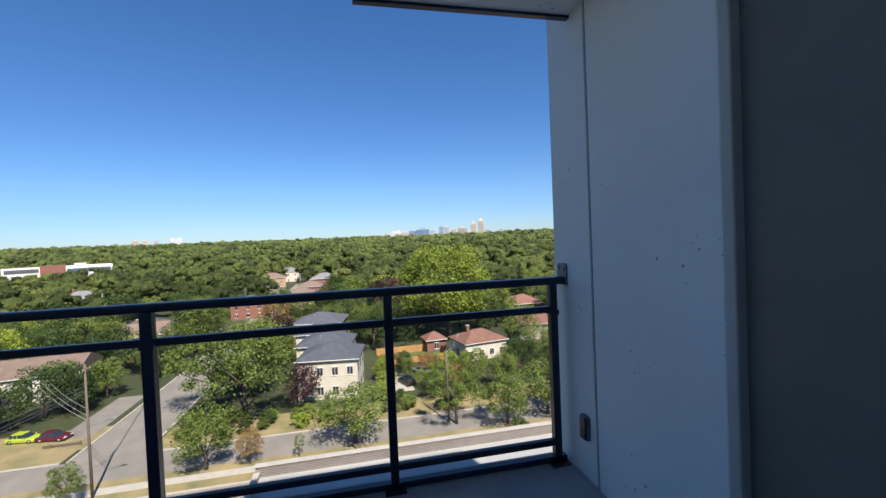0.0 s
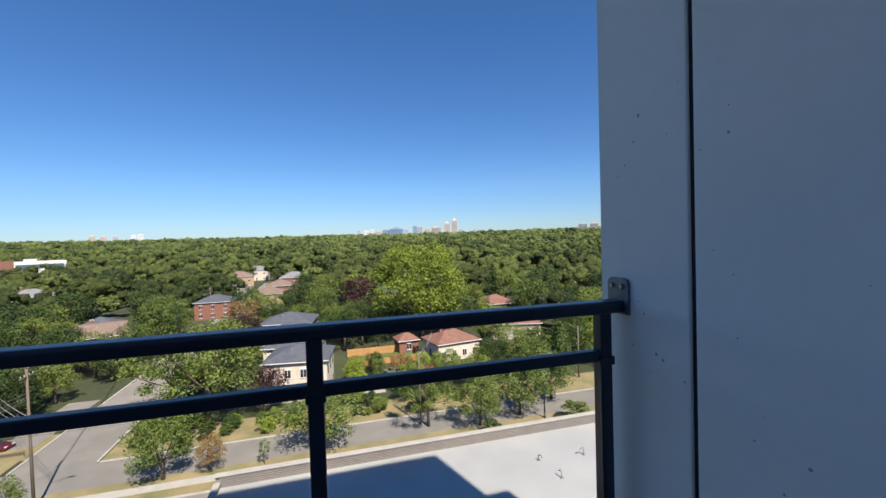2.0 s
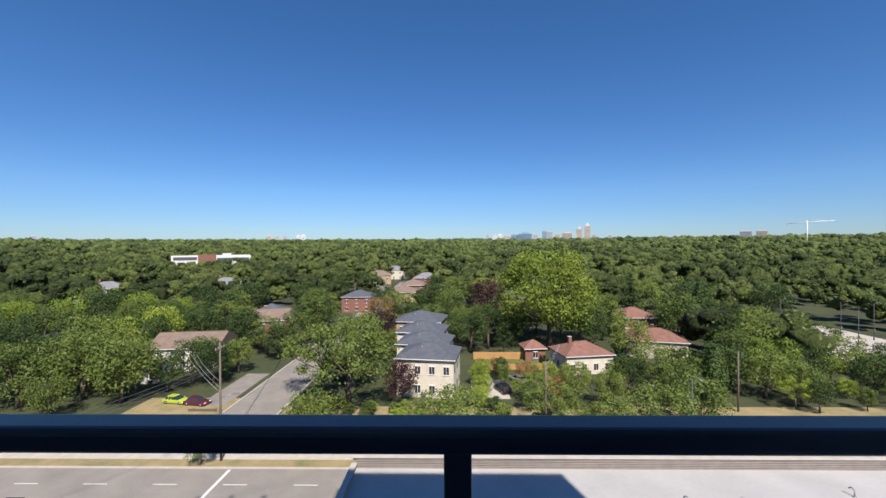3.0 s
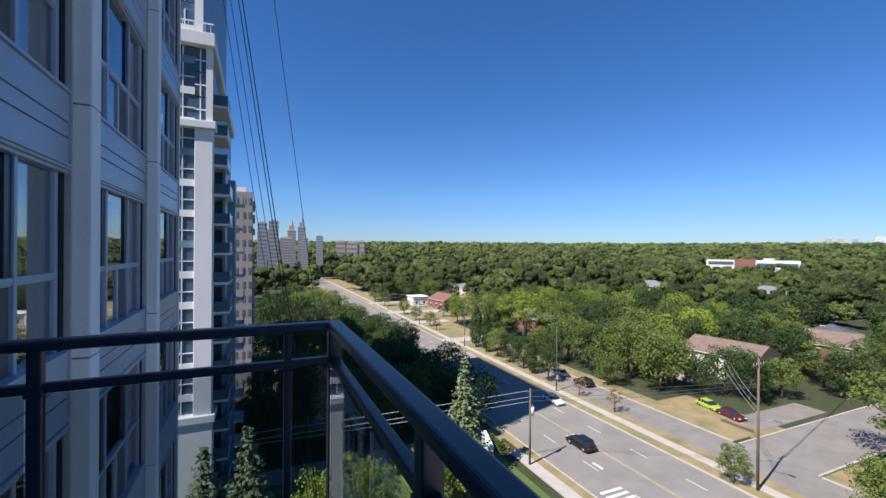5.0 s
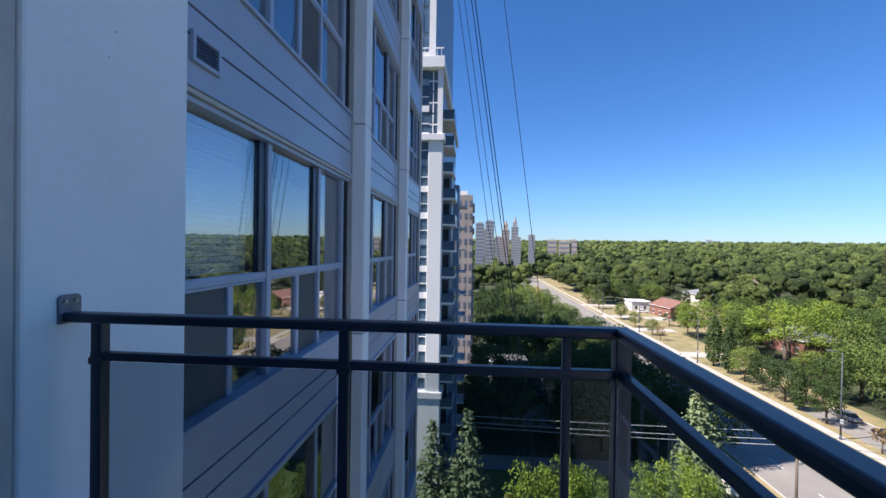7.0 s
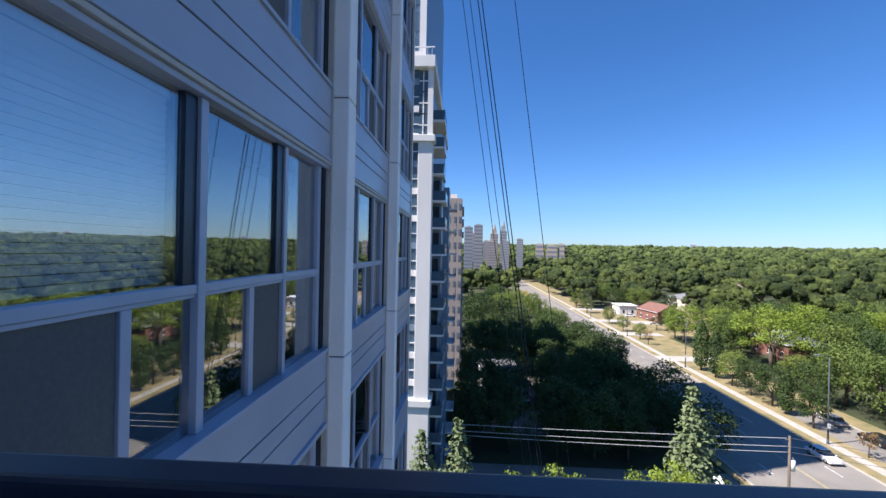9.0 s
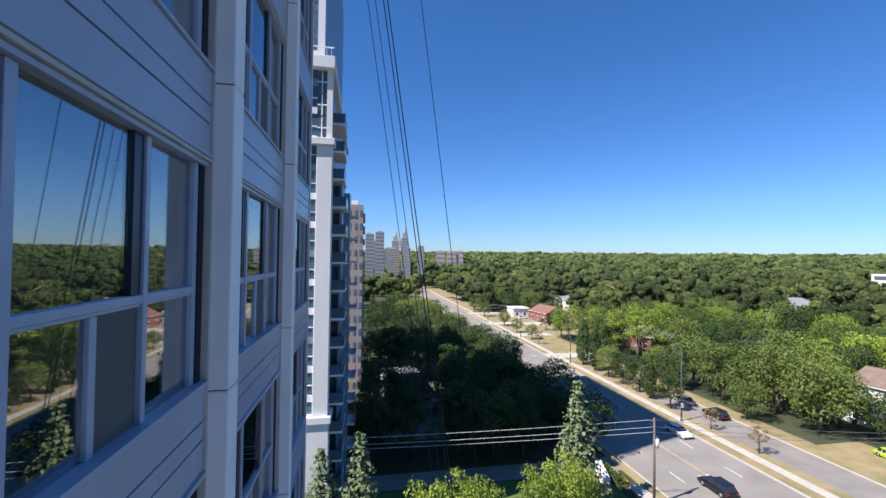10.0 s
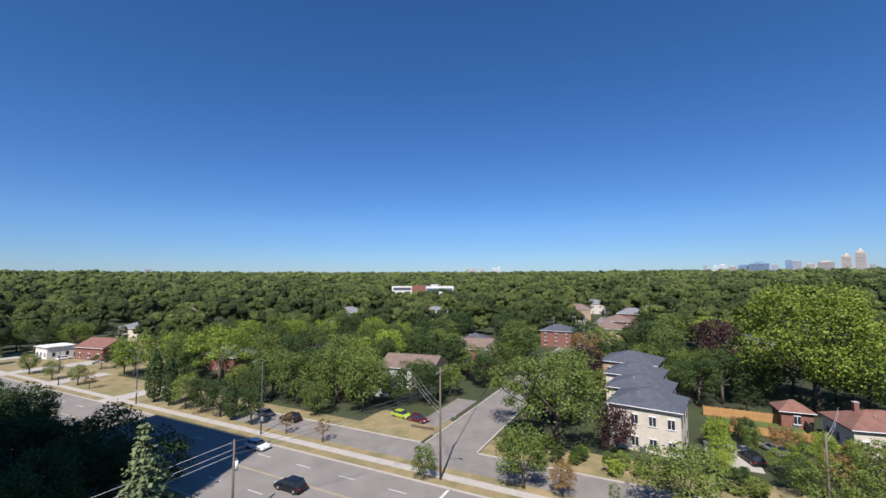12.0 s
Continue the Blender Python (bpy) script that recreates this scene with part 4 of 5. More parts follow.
def street_lamp(x, y, h, turn=0.0):
    e = thing("street_lamp", "dark slim street lamp by the pavement", "street lamp", "lamps along the road", at=(x, y, G), turn=turn)
    tube("shaft", (0, 0, 0), (0, 0, h), 0.13, SH_DARK, e, r1=0.07)
    tube("base", (0, 0, 0), (0, 0, 0.9), 0.2, SH_DARK, e, r1=0.16)
    a = tube("arm", (0, 0, h), (-1.6, 0, h + 0.25), 0.05, SH_DARK, e)
    block("lamp_head", (-2.2, -1.5, -0.14, 0.14, h + 0.16, h + 0.32), GREYP, a, bevel=0.04)
    for k, zz in enumerate((2.6, 3.0)):
        block("sign_plate", (-0.25, 0.25, -0.2, -0.17, zz, zz + 0.32), FARC[3], e, "small pale sign plate")


utility_pole(56.9, 32.0, 16.0, "tall brown timber pole with a street lamp", lamp=9.0, arm=True)
utility_pole(35.2, 47.8, 10.3, "timber pole with brackets and a transformer", kind=1)
utility_pole(64.0, -13.0, 11.5, "timber pole beside the service road")
utility_pole(110, 44.5, 12, "timber pole on the side street", arm=True)
utility_pole(150, 44.5, 12, "timber pole on the side street", arm=True)
utility_pole(190, 44.5, 12, "timber pole on the side street", arm=True)
utility_pole(74, -48, 10.5, "timber pole by the service road")
for x, y, h in ((57.6, 70, 13.5), (57.9, 112, 12.5), (58, 150, 10.5), (57.6, 190, 10), (59.5, -32, 10.5)):
    street_lamp(x, y, h)
for x, y in ((118, -110), (132, -118), (128, -124), (140, -106)):
    street_lamp(x, y, 11)


def cable(name, a, b, sag, r, material, label, category="cable", group=""):
    """A hanging cable as a thin swept curve turned into one tube."""
    cu = bpy.data.curves.new(name, "CURVE")
    cu.dimensions = "3D"
    sp = cu.splines.new("POLY")
    sp.points.add(16)
    a, b = Vector(a), Vector(b)
    for i in range(17):
        t = i / 16
        p = a.lerp(b, t) - Vector((0, 0, sag * 4 * t * (1 - t)))
        sp.points[i].co = (*p, 1)
    cu.bevel_depth, cu.bevel_resolution = r, 1
    cu.materials.append(material)
    return tagged(new(name, cu), label, category, group)


for k, dz in enumerate((0.25, 1.1, 1.7)):
    cable("power_line", (34.9, 47.8, G + 10.3 - dz), (-45, 54 + k * 0.6, G + 9.6 - dz), 0.7, 0.028, WIRE, "pale overhead power line slung from a timber pole", group="power lines over the lawn")
    cable("power_line", (35.4, 47.8, G + 10.3 - dz), (56.9, 32.0, G + 13.5 - dz * 0.5), 0.4, 0.02, SH_DARK, "dark overhead power line across the road", group="power lines over the road")
    cable("power_line", (56.9, 32.0, G + 11.0 - dz), (95.5, 60 + k, G + 6.5 - dz * 0.4), 0.8, 0.022, WIRE, "pale service cable from pole to house", group="service cables to the houses")
    cable("power_line", (56.9 + k * 0.5, 32.0, G + 15.2), (110 + k * 0.5, 44.5, G + 11.3), 0.8, 0.022, SH_DARK, "dark overhead line along the side street", group="power lines over the side street")
    cable("power_line", (110 + k * 0.5, 44.5, G + 11.3), (150 + k * 0.5, 44.5, G + 11.3), 0.6, 0.022, SH_DARK, "dark overhead line along the side street", group="power lines over the side street")
for k, dz in enumerate((0.2, 0.9)):
    cable("power_line", (64, -13, G + 11.2 - dz), (99, -24, G + 6.5 - dz), 0.6, 0.022, WIRE, "pale service cable from pole to house", group="service cables to the houses")

# work ropes that hang from the roof edge and are drawn out over the low roof
def work_rope(x0, slope, y, r):
    """x0: where it passes the height of the balcony floor; slope: metres outwards for each metre of height."""
    cu = bpy.data.curves.new("work_rope", "CURVE")
    cu.dimensions = "3D"
    pts = [(-0.15, y - 0.6, 33.45), (0.02, y - 0.5, 26.0), (0.25, y - 0.3, 17.0)] + [(x0 + slope * z, y, z) for z in (9.0, 4.0, 0.0, -5.0, -12.0, -21.98)]
    sp = cu.splines.new("POLY")
    sp.points.add(len(pts) - 1)
    for q, p in zip(sp.points, pts):
        q.co = (*p, 1)
    cu.bevel_depth, cu.bevel_resolution = r, 1
    cu.materials.append(ROPE)
    tagged(new("work_rope", cu), "long dark work rope hanging from roof edge to low roof", "rope", "ropes from the roof")


for x0, slope, r in ((1.961, -0.1496, 0.0055), (2.095, -0.1503, 0.0055), (2.224, -0.1487, 0.008), (2.28, -0.1464, 0.009), (2.791, -0.1343, 0.006)):
    work_rope(x0, slope, 10.2, r)


# ---- cars ----
def car(x, y, turn, paint, label, suv=False, z=G + 0.05, s=1.0):
    e = thing("car", label, "car", at=(x, y, z), turn=turn)
    L, W, H = (4.6, 1.86, 1.66) if suv else (4.6, 1.82, 1.45)
    hood = 0.98 if suv else 0.86
    bm = bmesh.new()
    prof = ((-L / 2, 0.32), (-L / 2 + 0.06, hood - 0.12), (-L / 2 + 0.3, hood), (L / 2 - 1.3, hood + 0.02), (L / 2 - 0.25, hood - 0.12), (L / 2, hood - 0.32), (L / 2 - 0.02, 0.32), (L / 2 - 0.3, 0.24), (-L / 2 + 0.3, 0.24))
    lo = [bm.verts.new((px, -W / 2, pz)) for px, pz in prof]
    hi = [bm.verts.new((px, W / 2, pz)) for px, pz in prof]
    bm.faces.new(lo)
    bm.faces.new(hi[::-1])
    for i in range(len(prof)):
        j = (i + 1) % len(prof)
        bm.faces.new((lo[j], lo[i], hi[i], hi[j]))
    bmesh.ops.bevel(bm, geom=[d for d in bm.edges], offset=0.07, segments=2, affect="EDGES", profile=0.6)
    part("body", bm, paint, e, smooth=True)

    def cabin(name, material, grow, z0, z1, inset):
        b = bmesh.new()
        back = -L / 2 + (0.15 if suv else 0.55)
        front = L / 2 - 1.25
        lo = [b.verts.new(p) for p in ((back, -W / 2 + 0.08 - grow, z0), (front + 0.1, -W / 2 + 0.08 - grow, z0), (front + 0.1, W / 2 - 0.08 + grow, z0), (back, W / 2 - 0.08 + grow, z0))]
        hi = [b.verts.new(p) for p in ((back + 0.35 * inset, -W / 2 + 0.26 - grow, z1), (front - 0.75 * inset, -W / 2 + 0.26 - grow, z1), (front - 0.75 * inset, W / 2 - 0.26 + grow, z1), (back + 0.35 * inset, W / 2 - 0.26 + grow, z1))]
        b.faces.new(hi)
        for i in range(4):
            j = (i + 1) % 4
            b.faces.new((lo[i], lo[j], hi[j], hi[i]))
        bmesh.ops.bevel(b, geom=b.edges[:], offset=0.04, segments=2, affect="EDGES")
        return part(name, b, material, e, smooth=False)

    cabin("glasshouse", GLAZ, 0.0, hood - 0.05, H - 0.06, 1.0)
    rb, rf = -L / 2 + (0.5 if suv else 0.92), L / 2 - 2.0
    block("roof_panel", (rb, rf, -W / 2 + 0.24, W / 2 - 0.24, H - 0.10, H), paint, e, bevel=0.045)
    for px in (rb + 0.35, rf - 0.75):
        for sy in (-1, 1):
            bm = bmesh.new()
            add_tube(bm, (px, sy * (W / 2 - 0.09), hood), (px + 0.05, sy * (W / 2 - 0.25), H - 0.06), 0.04, 0.04, 6)
            part("pillar", bm, paint, e)
    for px in (-L / 2 + 0.85, L / 2 - 0.9):
        for sy in (-1, 1):
            w = tube("wheel", (px, sy * (W / 2 - 0.2), 0.33), (px, sy * (W / 2 + 0.01), 0.33), 0.33, RUBBER, e, seg=18)
            tube("rim", (px, sy * (W / 2 + 0.002), 0.33), (px, sy * (W / 2 + 0.022), 0.33), 0.21, GREYP, w, seg=12)
    for sy in (-1, 1):
        block("headlight", (L / 2 - 0.22, L / 2 - 0.02, sy * (W / 2 - 0.3) - 0.17, sy * (W / 2 - 0.3) + 0.17, hood - 0.28, hood - 0.14), CLEARL, e)
        block("tail_light", (-L / 2 - 0.01, -L / 2 + 0.12, sy * (W / 2 - 0.25) - 0.15, sy * (W / 2 - 0.25) + 0.15, hood - 0.3, hood - 0.14), REDL, e)
        block("mirror", (L / 2 - 1.5, L / 2 - 1.38, sy * (W / 2 + 0.1) - 0.1, sy * (W / 2 + 0.1) + 0.1, hood, hood + 0.14), paint, e, bevel=0.03)


car(53.0, 65.2, -90, CARW, "white saloon car driving on the main road")
car(45.2, 49.2, 90, CARB, "black SUV driving on the main road", suv=True)
car(77.6, 51.8, -100, CARG, "lime green car parked by the corner lawn")
car(76.8, 47.4, -100, CARM, "maroon car parked by the corner lawn")
car(77, 196, 0, CARW, "white car parked by the canopy building")
car(84, 178, 0, CARB, "dark car parked on a driveway", suv=True)
car(65.7, 71, 90, CARB, "dark car parked on the service road", suv=True)
car(65.7, 79, 90, CARS, "silver car parked on the service road")
car(84, -9, 20, CARB, "dark car parked beside the townhouse", suv=True)
car(90, -13, 30, CARS, "silver car parked beside the townhouse")
car(93, 27.5, 10, CARW, "white van-like car parked under a tree", suv=True)
for k, (px, py, pm) in enumerate(((24, 80, CARW), (24, 83, CARB), (24, 86.2, CARS), (13, 80, CARB), (13, 86, CARS), (30, 96, CARW), (30, 100, CARB), (18, 104, CARS))):
    car(px, py, 180, pm, "car parked in the shaded car park", suv=bool(k % 2))


# ---- planting ----
CACHE = {}


def tree_meshes(kind, material, seed):
    """Trunk and crown for a tree 10 m high."""
    key = (kind, material.name, seed)
    if key in CACHE:
        return CACHE[key]
    rng = np.random.default_rng(seed * 17 + len(kind))
    rnd = random.Random(seed * 31 + 5)
    bm = bmesh.new()
    if kind == "spruce":
        add_tube(bm, (0, 0, -0.2), (0, 0, 9.6), 0.2, 0.03, 7)
        c, nr = [], []
        for lev in range(30):
            z = 0.7 + 9.2 * lev / 30
            rr = 2.9 * (1 - z / 10.15) + 0.08
            for k in range(18 if lev < 20 else 12):
                a = rnd.uniform(0, 6.283)
                reach = rr * rnd.uniform(0.75, 1.1)
                for s in np.linspace(0.15, 1, max(3, int(reach * 5.5))):
                    rad = reach * s
                    c.append((rad * math.cos(a) + rnd.gauss(0, 0.07), rad * math.sin(a) + rnd.gauss(0, 0.07), z - 0.28 * rad + 0.12 * s * s + rnd.gauss(0, 0.06)))
                    nr.append((0.5 * math.cos(a), 0.5 * math.sin(a), 0.8))
        q = leaf_quads(np.array(c), np.array(nr), np.full(len(c), 0.165), rng)
    elif kind == "column":
        add_tube(bm, (0, 0, -0.2), (0, 0, 8.5), 0.16, 0.04, 7)
        n = 2000
        t = rng.uniform(0.05, 1, n)
        a = rng.uniform(0, 6.283, n)
        r = 1.55 * np.sin(np.pi * np.clip(t, 0.06, 1) ** 0.75) ** 0.6 * rng.uniform(0.55, 1.08, n)
        c = np.stack([r * np.cos(a), r * np.sin(a), 0.5 + 9.5 * t], 1)
        q = leaf_quads(c, np.stack([np.cos(a), np.sin(a), 0.4 + 0 * a], 1), np.full(n, 0.2), rng)
    else:
        spread, low, n, leaf, lobes, dens = {"round": (4.0, 1.0, 3700, 0.16, 22, 0.80), "tall": (3.2, 1.0, 3500, 0.165, 22, 0.78), "big": (4.4, 1.0, 15000, 0.095, 60, 0.8), "open": (4.7, 2.2, 4600, 0.125, 17, 0.60),
                                             "bush": (3.8, 0.2, 2400, 0.26, 16, 0.8), "sparse": (3.0, 2.2, 800, 0.2, 14, 0.6)}[kind]
        hz = (10 - low) / 2
        mid = low + hz
        add_tube(bm, (0, 0, -0.3), (0.1, 0.05, low + 1.6), 0.26, 0.17, 8)
        cs, rs = [], []
        for k in range(lobes):
            a = k * 2.4 + rnd.uniform(-0.4, 0.4)
            u = -0.75 + 1.62 * (k + 0.5) / lobes
            ring = math.sqrt(max(0.05, 1 - u * u)) * rnd.uniform(0.55, 0.82)
            cs.append((spread * ring * math.cos(a), spread * ring * math.sin(a), mid + hz * u * 0.78))
            rs.append(spread * rnd.uniform(0.22, 0.42) * (0.72 if kind == "big" else 0.8 if kind == "open" else 1))
            if k % 2 == 0:
                base = Vector((0.08, 0.04, low + 0.9 + 0.9 * rnd.random()))
                tip = Vector(cs[-1])
                knee = base.lerp(tip, 0.5) + Vector((0, 0, -0.25))
                add_tube(bm, base, knee, 0.09, 0.06, 5)
                add_tube(bm, knee, tip, 0.06, 0.02, 5)
        cs, rs = np.array(cs), np.array(rs)
        i = rng.integers(0, lobes, n)
        d = rng.normal(0, 1, (n, 3))
        d[:, 2] += 0.35
        d /= np.linalg.norm(d, axis=1)[:, None]
        rr = rs[i] * (1 - (1 - dens) * 2 * rng.random(n) ** 1.5)
        sq = np.array([1.1, 1.1, 0.72])
        c = cs[i] + d * rr[:, None] * sq
        c += rng.normal(0, 0.05 * spread, (n, 3)) * (rng.random(n) < 0.25)[:, None]
        c[:, 2] = np.clip(c[:, 2], 0.1, 10.3)
        q = leaf_quads(c, d * 0.9, np.full(n, leaf), rng)
    trunk = to_mesh("trunk", bm, BARK, True)
    CACHE[key] = trunk, quads("crown", q, material)
    return CACHE[key]


NAMES = {"round": "broad green", "tall": "tall green", "big": "huge spreading", "open": "airy green", "bush": "dense green", "sparse": "thin sparse", "spruce": "blue-green spruce", "column": "narrow columnar"}
SPOTS = []


def tree(x, y, h, kind="round", material=None, wide=1.0, seed=None, label="", z=G):
    material = material or L_MID
    seed = (len(SPOTS) % 3) if seed is None else seed
    SPOTS.append((x, y, h * 0.36 * wide))
    name = "bush" if kind == "bush" else ("conifer" if kind in ("spruce", "column") else "tree")
    tint = {L_MID: "mid-green", L_DARK: "deep green", L_LIME: "bright lime", L_BIG: "yellow-green", L_PURP: "dark purple", L_BROWN: "dry brown", L_SPRUCE: "pale-tipped", L_YEL: "yellow"}[material]
    e = thing(name, label or f"{NAMES[kind]} {name} with {tint} leaves on the ground", name, at=(x, y, z), turn=(x * 37 + y * 91) % 360)
    k = h / 10
    e.scale = (k * wide, k * wide, k)
    t, c = tree_meshes(kind, material, seed)
    part("trunk", t, BARK, e)
    part("crown", c, material, e)


# lit planting before the lane
tree(1.1, 40.5, 14.0, "spruce", L_SPRUCE, label="sunlit blue spruce beside the lane")
tree(-2.3, 41.5, 12.4, "spruce", L_SPRUCE, 1.1, label="small sunlit blue spruce beside the lane")
tree(25.6, 48.2, 15.3, "spruce", L_SPRUCE, label="tall sunlit blue spruce on the lawn corner")
for x, y, h in ((6.8, 39.8, 9.6), (9.6, 40.6, 10.0), (12.4, 41.0, 9.0), (18.6, 42.8, 8.6), (21.6, 43.5, 9.4), (23.8, 44.6, 7.6), (-0.2, 36.0, 8.0)):
    tree(x, y, h, "round", L_LIME, 0.72, label="small lime-green tree on the lawn")
for x, y in ((1.0, 38.2), (3.2, 38.5), (4.6, 39.5)):
    tree(x, y, 7.0, "bush", L_BROWN, 0.6, label="rusty brown shrub beside the spruces")
# trees in the tower's shade, part of which is put into their dark leaf colour
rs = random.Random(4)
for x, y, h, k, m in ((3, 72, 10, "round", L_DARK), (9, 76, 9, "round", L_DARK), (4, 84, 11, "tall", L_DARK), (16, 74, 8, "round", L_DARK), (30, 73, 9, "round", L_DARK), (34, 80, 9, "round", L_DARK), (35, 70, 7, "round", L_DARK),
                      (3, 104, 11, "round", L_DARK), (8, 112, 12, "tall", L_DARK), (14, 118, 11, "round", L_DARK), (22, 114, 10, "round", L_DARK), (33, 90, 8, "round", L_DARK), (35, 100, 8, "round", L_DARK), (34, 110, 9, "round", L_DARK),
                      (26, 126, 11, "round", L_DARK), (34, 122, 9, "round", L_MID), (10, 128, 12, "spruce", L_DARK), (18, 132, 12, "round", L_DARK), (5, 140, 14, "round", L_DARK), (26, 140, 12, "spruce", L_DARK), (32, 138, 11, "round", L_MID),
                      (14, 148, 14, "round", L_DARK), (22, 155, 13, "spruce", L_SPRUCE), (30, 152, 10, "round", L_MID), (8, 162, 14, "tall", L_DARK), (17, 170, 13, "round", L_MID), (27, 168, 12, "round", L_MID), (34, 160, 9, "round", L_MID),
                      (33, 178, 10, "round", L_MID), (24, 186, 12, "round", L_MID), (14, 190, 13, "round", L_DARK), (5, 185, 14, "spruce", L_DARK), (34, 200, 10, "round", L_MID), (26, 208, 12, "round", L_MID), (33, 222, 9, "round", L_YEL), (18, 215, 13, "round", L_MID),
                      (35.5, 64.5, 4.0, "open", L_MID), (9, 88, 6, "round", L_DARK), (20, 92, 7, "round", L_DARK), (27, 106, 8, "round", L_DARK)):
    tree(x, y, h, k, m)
# row along the service road
for y, h, k, m in ((66, 4.2, "sparse", L_BROWN), (57, 4.6, "sparse", L_BROWN), (76, 8.0, "tall", L_DARK), (82, 8.0, "column", L_DARK), (86, 8.6, "round", L_DARK), (92, 8.4, "round", L_DARK), (98, 8.6, "round", L_MID), (104, 11.0, "column", L_DARK), (110, 12.5, "column", L_DARK), (138, 5, "sparse", L_BROWN),
                   (146, 6, "round", L_MID), (160, 6, "round", L_MID), (176, 7, "round", L_MID), (205, 8, "round", L_MID), (222, 9, "round", L_MID)):
    tree(59.9 + (y % 3) * 0.4, y, h, k, m)
# gardens north of the side street
for x, y, h, k, m, w in ((77.5, 62, 13.2, "round", L_MID, 1.1), (79.5, 71, 13.8, "round", L_MID, 1.1), (75, 79, 13, "round", L_MID, 1.1), (76, 88, 13, "round", L_MID, 1.1), (78, 111, 17, "open", L_LIME, 1.2), (84, 118, 15, "open", L_LIME, 1.1), (70.5, 69, 8, "round", L_MID, 1.1), (70, 88, 9, "round", L_DARK, 1.1), (86, 82, 12, "round", L_DARK, 1.0),
                         (88, 94, 13, "tall", L_DARK, 1.0), (73.5, 97, 8, "round", L_MID, 1.1), (83, 101, 9, "round", L_DARK, 1.0), (90, 52, 9.5, "round", L_DARK, 1.0), (96, 49.5, 8.5, "round", L_MID, 1.0), (112, 50, 11, "round", L_MID, 1.0), (105, 76, 12, "round", L_DARK, 1.0),
                         (118, 70, 13, "round", L_DARK, 1.1), (122, 84, 14, "round", L_DARK, 1.1), (108, 92, 13, "round", L_DARK, 1.0), (128, 98, 14, "round", L_MID, 1.0), (140, 78, 15, "round", L_DARK, 1.1), (100, 108, 12, "round", L_DARK, 1.0), (140, 118, 15, "round", L_DARK, 1.1), (156, 95, 15, "round", L_DARK, 1.1),
                         (112, 128, 14, "round", L_DARK, 1.0), (86, 140, 13, "open", L_MID, 1.0), (104, 146, 15, "round", L_DARK, 1.0), (92, 158, 12, "round", L_MID, 1.0), (80, 165, 9, "round", L_MID, 1.0), (126, 144, 16, "tall", L_MID, 1.0), (150, 132, 16, "round", L_MID, 1.1), (74, 150, 9, "round", L_MID, 1.0)):
    tree(x, y, h, k, m, w)
tree(82.5, 63.0, 11.5, "round", L_MID, 1.1)
tree(84.0, 74.0, 12, "round", L_MID, 1.1)
tree(87.5, 50.5, 9.0, "round", L_DARK, 1.0)
tree(92.5, 55.0, 9.5, "round", L_MID, 1.0)
tree(83.5, 57.5, 8.0, "round", L_DARK, 1.0)
tree(96.5, 52.0, 7.0, "round", L_MID, 1.0)
# kerb planting opposite the balcony
tree(55.9, 34.2, 5.2, "round", L_MID, 0.95, label="small young tree beside a timber pole")
tree(59.8, 20.6, 9.0, "round", L_MID, 1.1, label="bushy mid-green tree on the verge")
tree(59.6, 15.2, 5.2, "round", L_BROWN, 0.85, label="small dry brown tree on the verge")
tree(59.6, 9.0, 3.6, "sparse", L_MID, 0.8, label="thin staked sapling on the verge")
tree(61.5, 1.5, 9.2, "round", L_MID, 1.35, label="wide mid-green tree on the verge")
tree(63.0, -14.0, 9.2, "open", L_MID, 1.1)
tree(60.5, -21.5, 8.2, "round", L_MID, 1.2)
tree(62.0, -29.0, 9.2, "round", L_MID, 1.3)
tree(57.0, -36.0, 3.6, "bush", L_MID, 1.5)
tree(57.2, -22.0, 2.4, "bush", L_DARK, 1.6)
tree(66, -37, 9.5, "round", L_MID, 1.2)
tree(75.5, 19.5, 17.5, "open", L_MID, 1.25, label="large leaning airy tree on the bank")
tree(82, 26.0, 14.5, "open", L_MID, 1.15)
tree(77.0, 10.0, 8.6, "round", L_PURP, 0.95, label="purple-leaved ornamental tree before the townhouse")
for x, y, h in ((73.5, 15, 2.2), (73.6, 11, 1.8), (74, 22.5, 2.6), (74.2, 6.5, 1.6), (73.8, 26, 2.0), (75.5, 2.5, 1.5)):
    tree(x, y, h, "bush", L_LIME if h > 2 else L_MID, 1.5, label="low green shrub on the bank")
shrub = random.Random(8)
for k in range(34):
    x, y = shrub.uniform(69.3, 75.5), shrub.uniform(-28, 29)
    tree(x, y, shrub.uniform(1.3, 3.0), "bush", shrub.choice((L_MID, L_MID, L_LIME, L_DARK)), 1.5, label="low green shrub on the bank")
tree(87.8, 55.2, 10.5, "round", L_DARK, 1.15, label="dense dark green tree beside the white house")
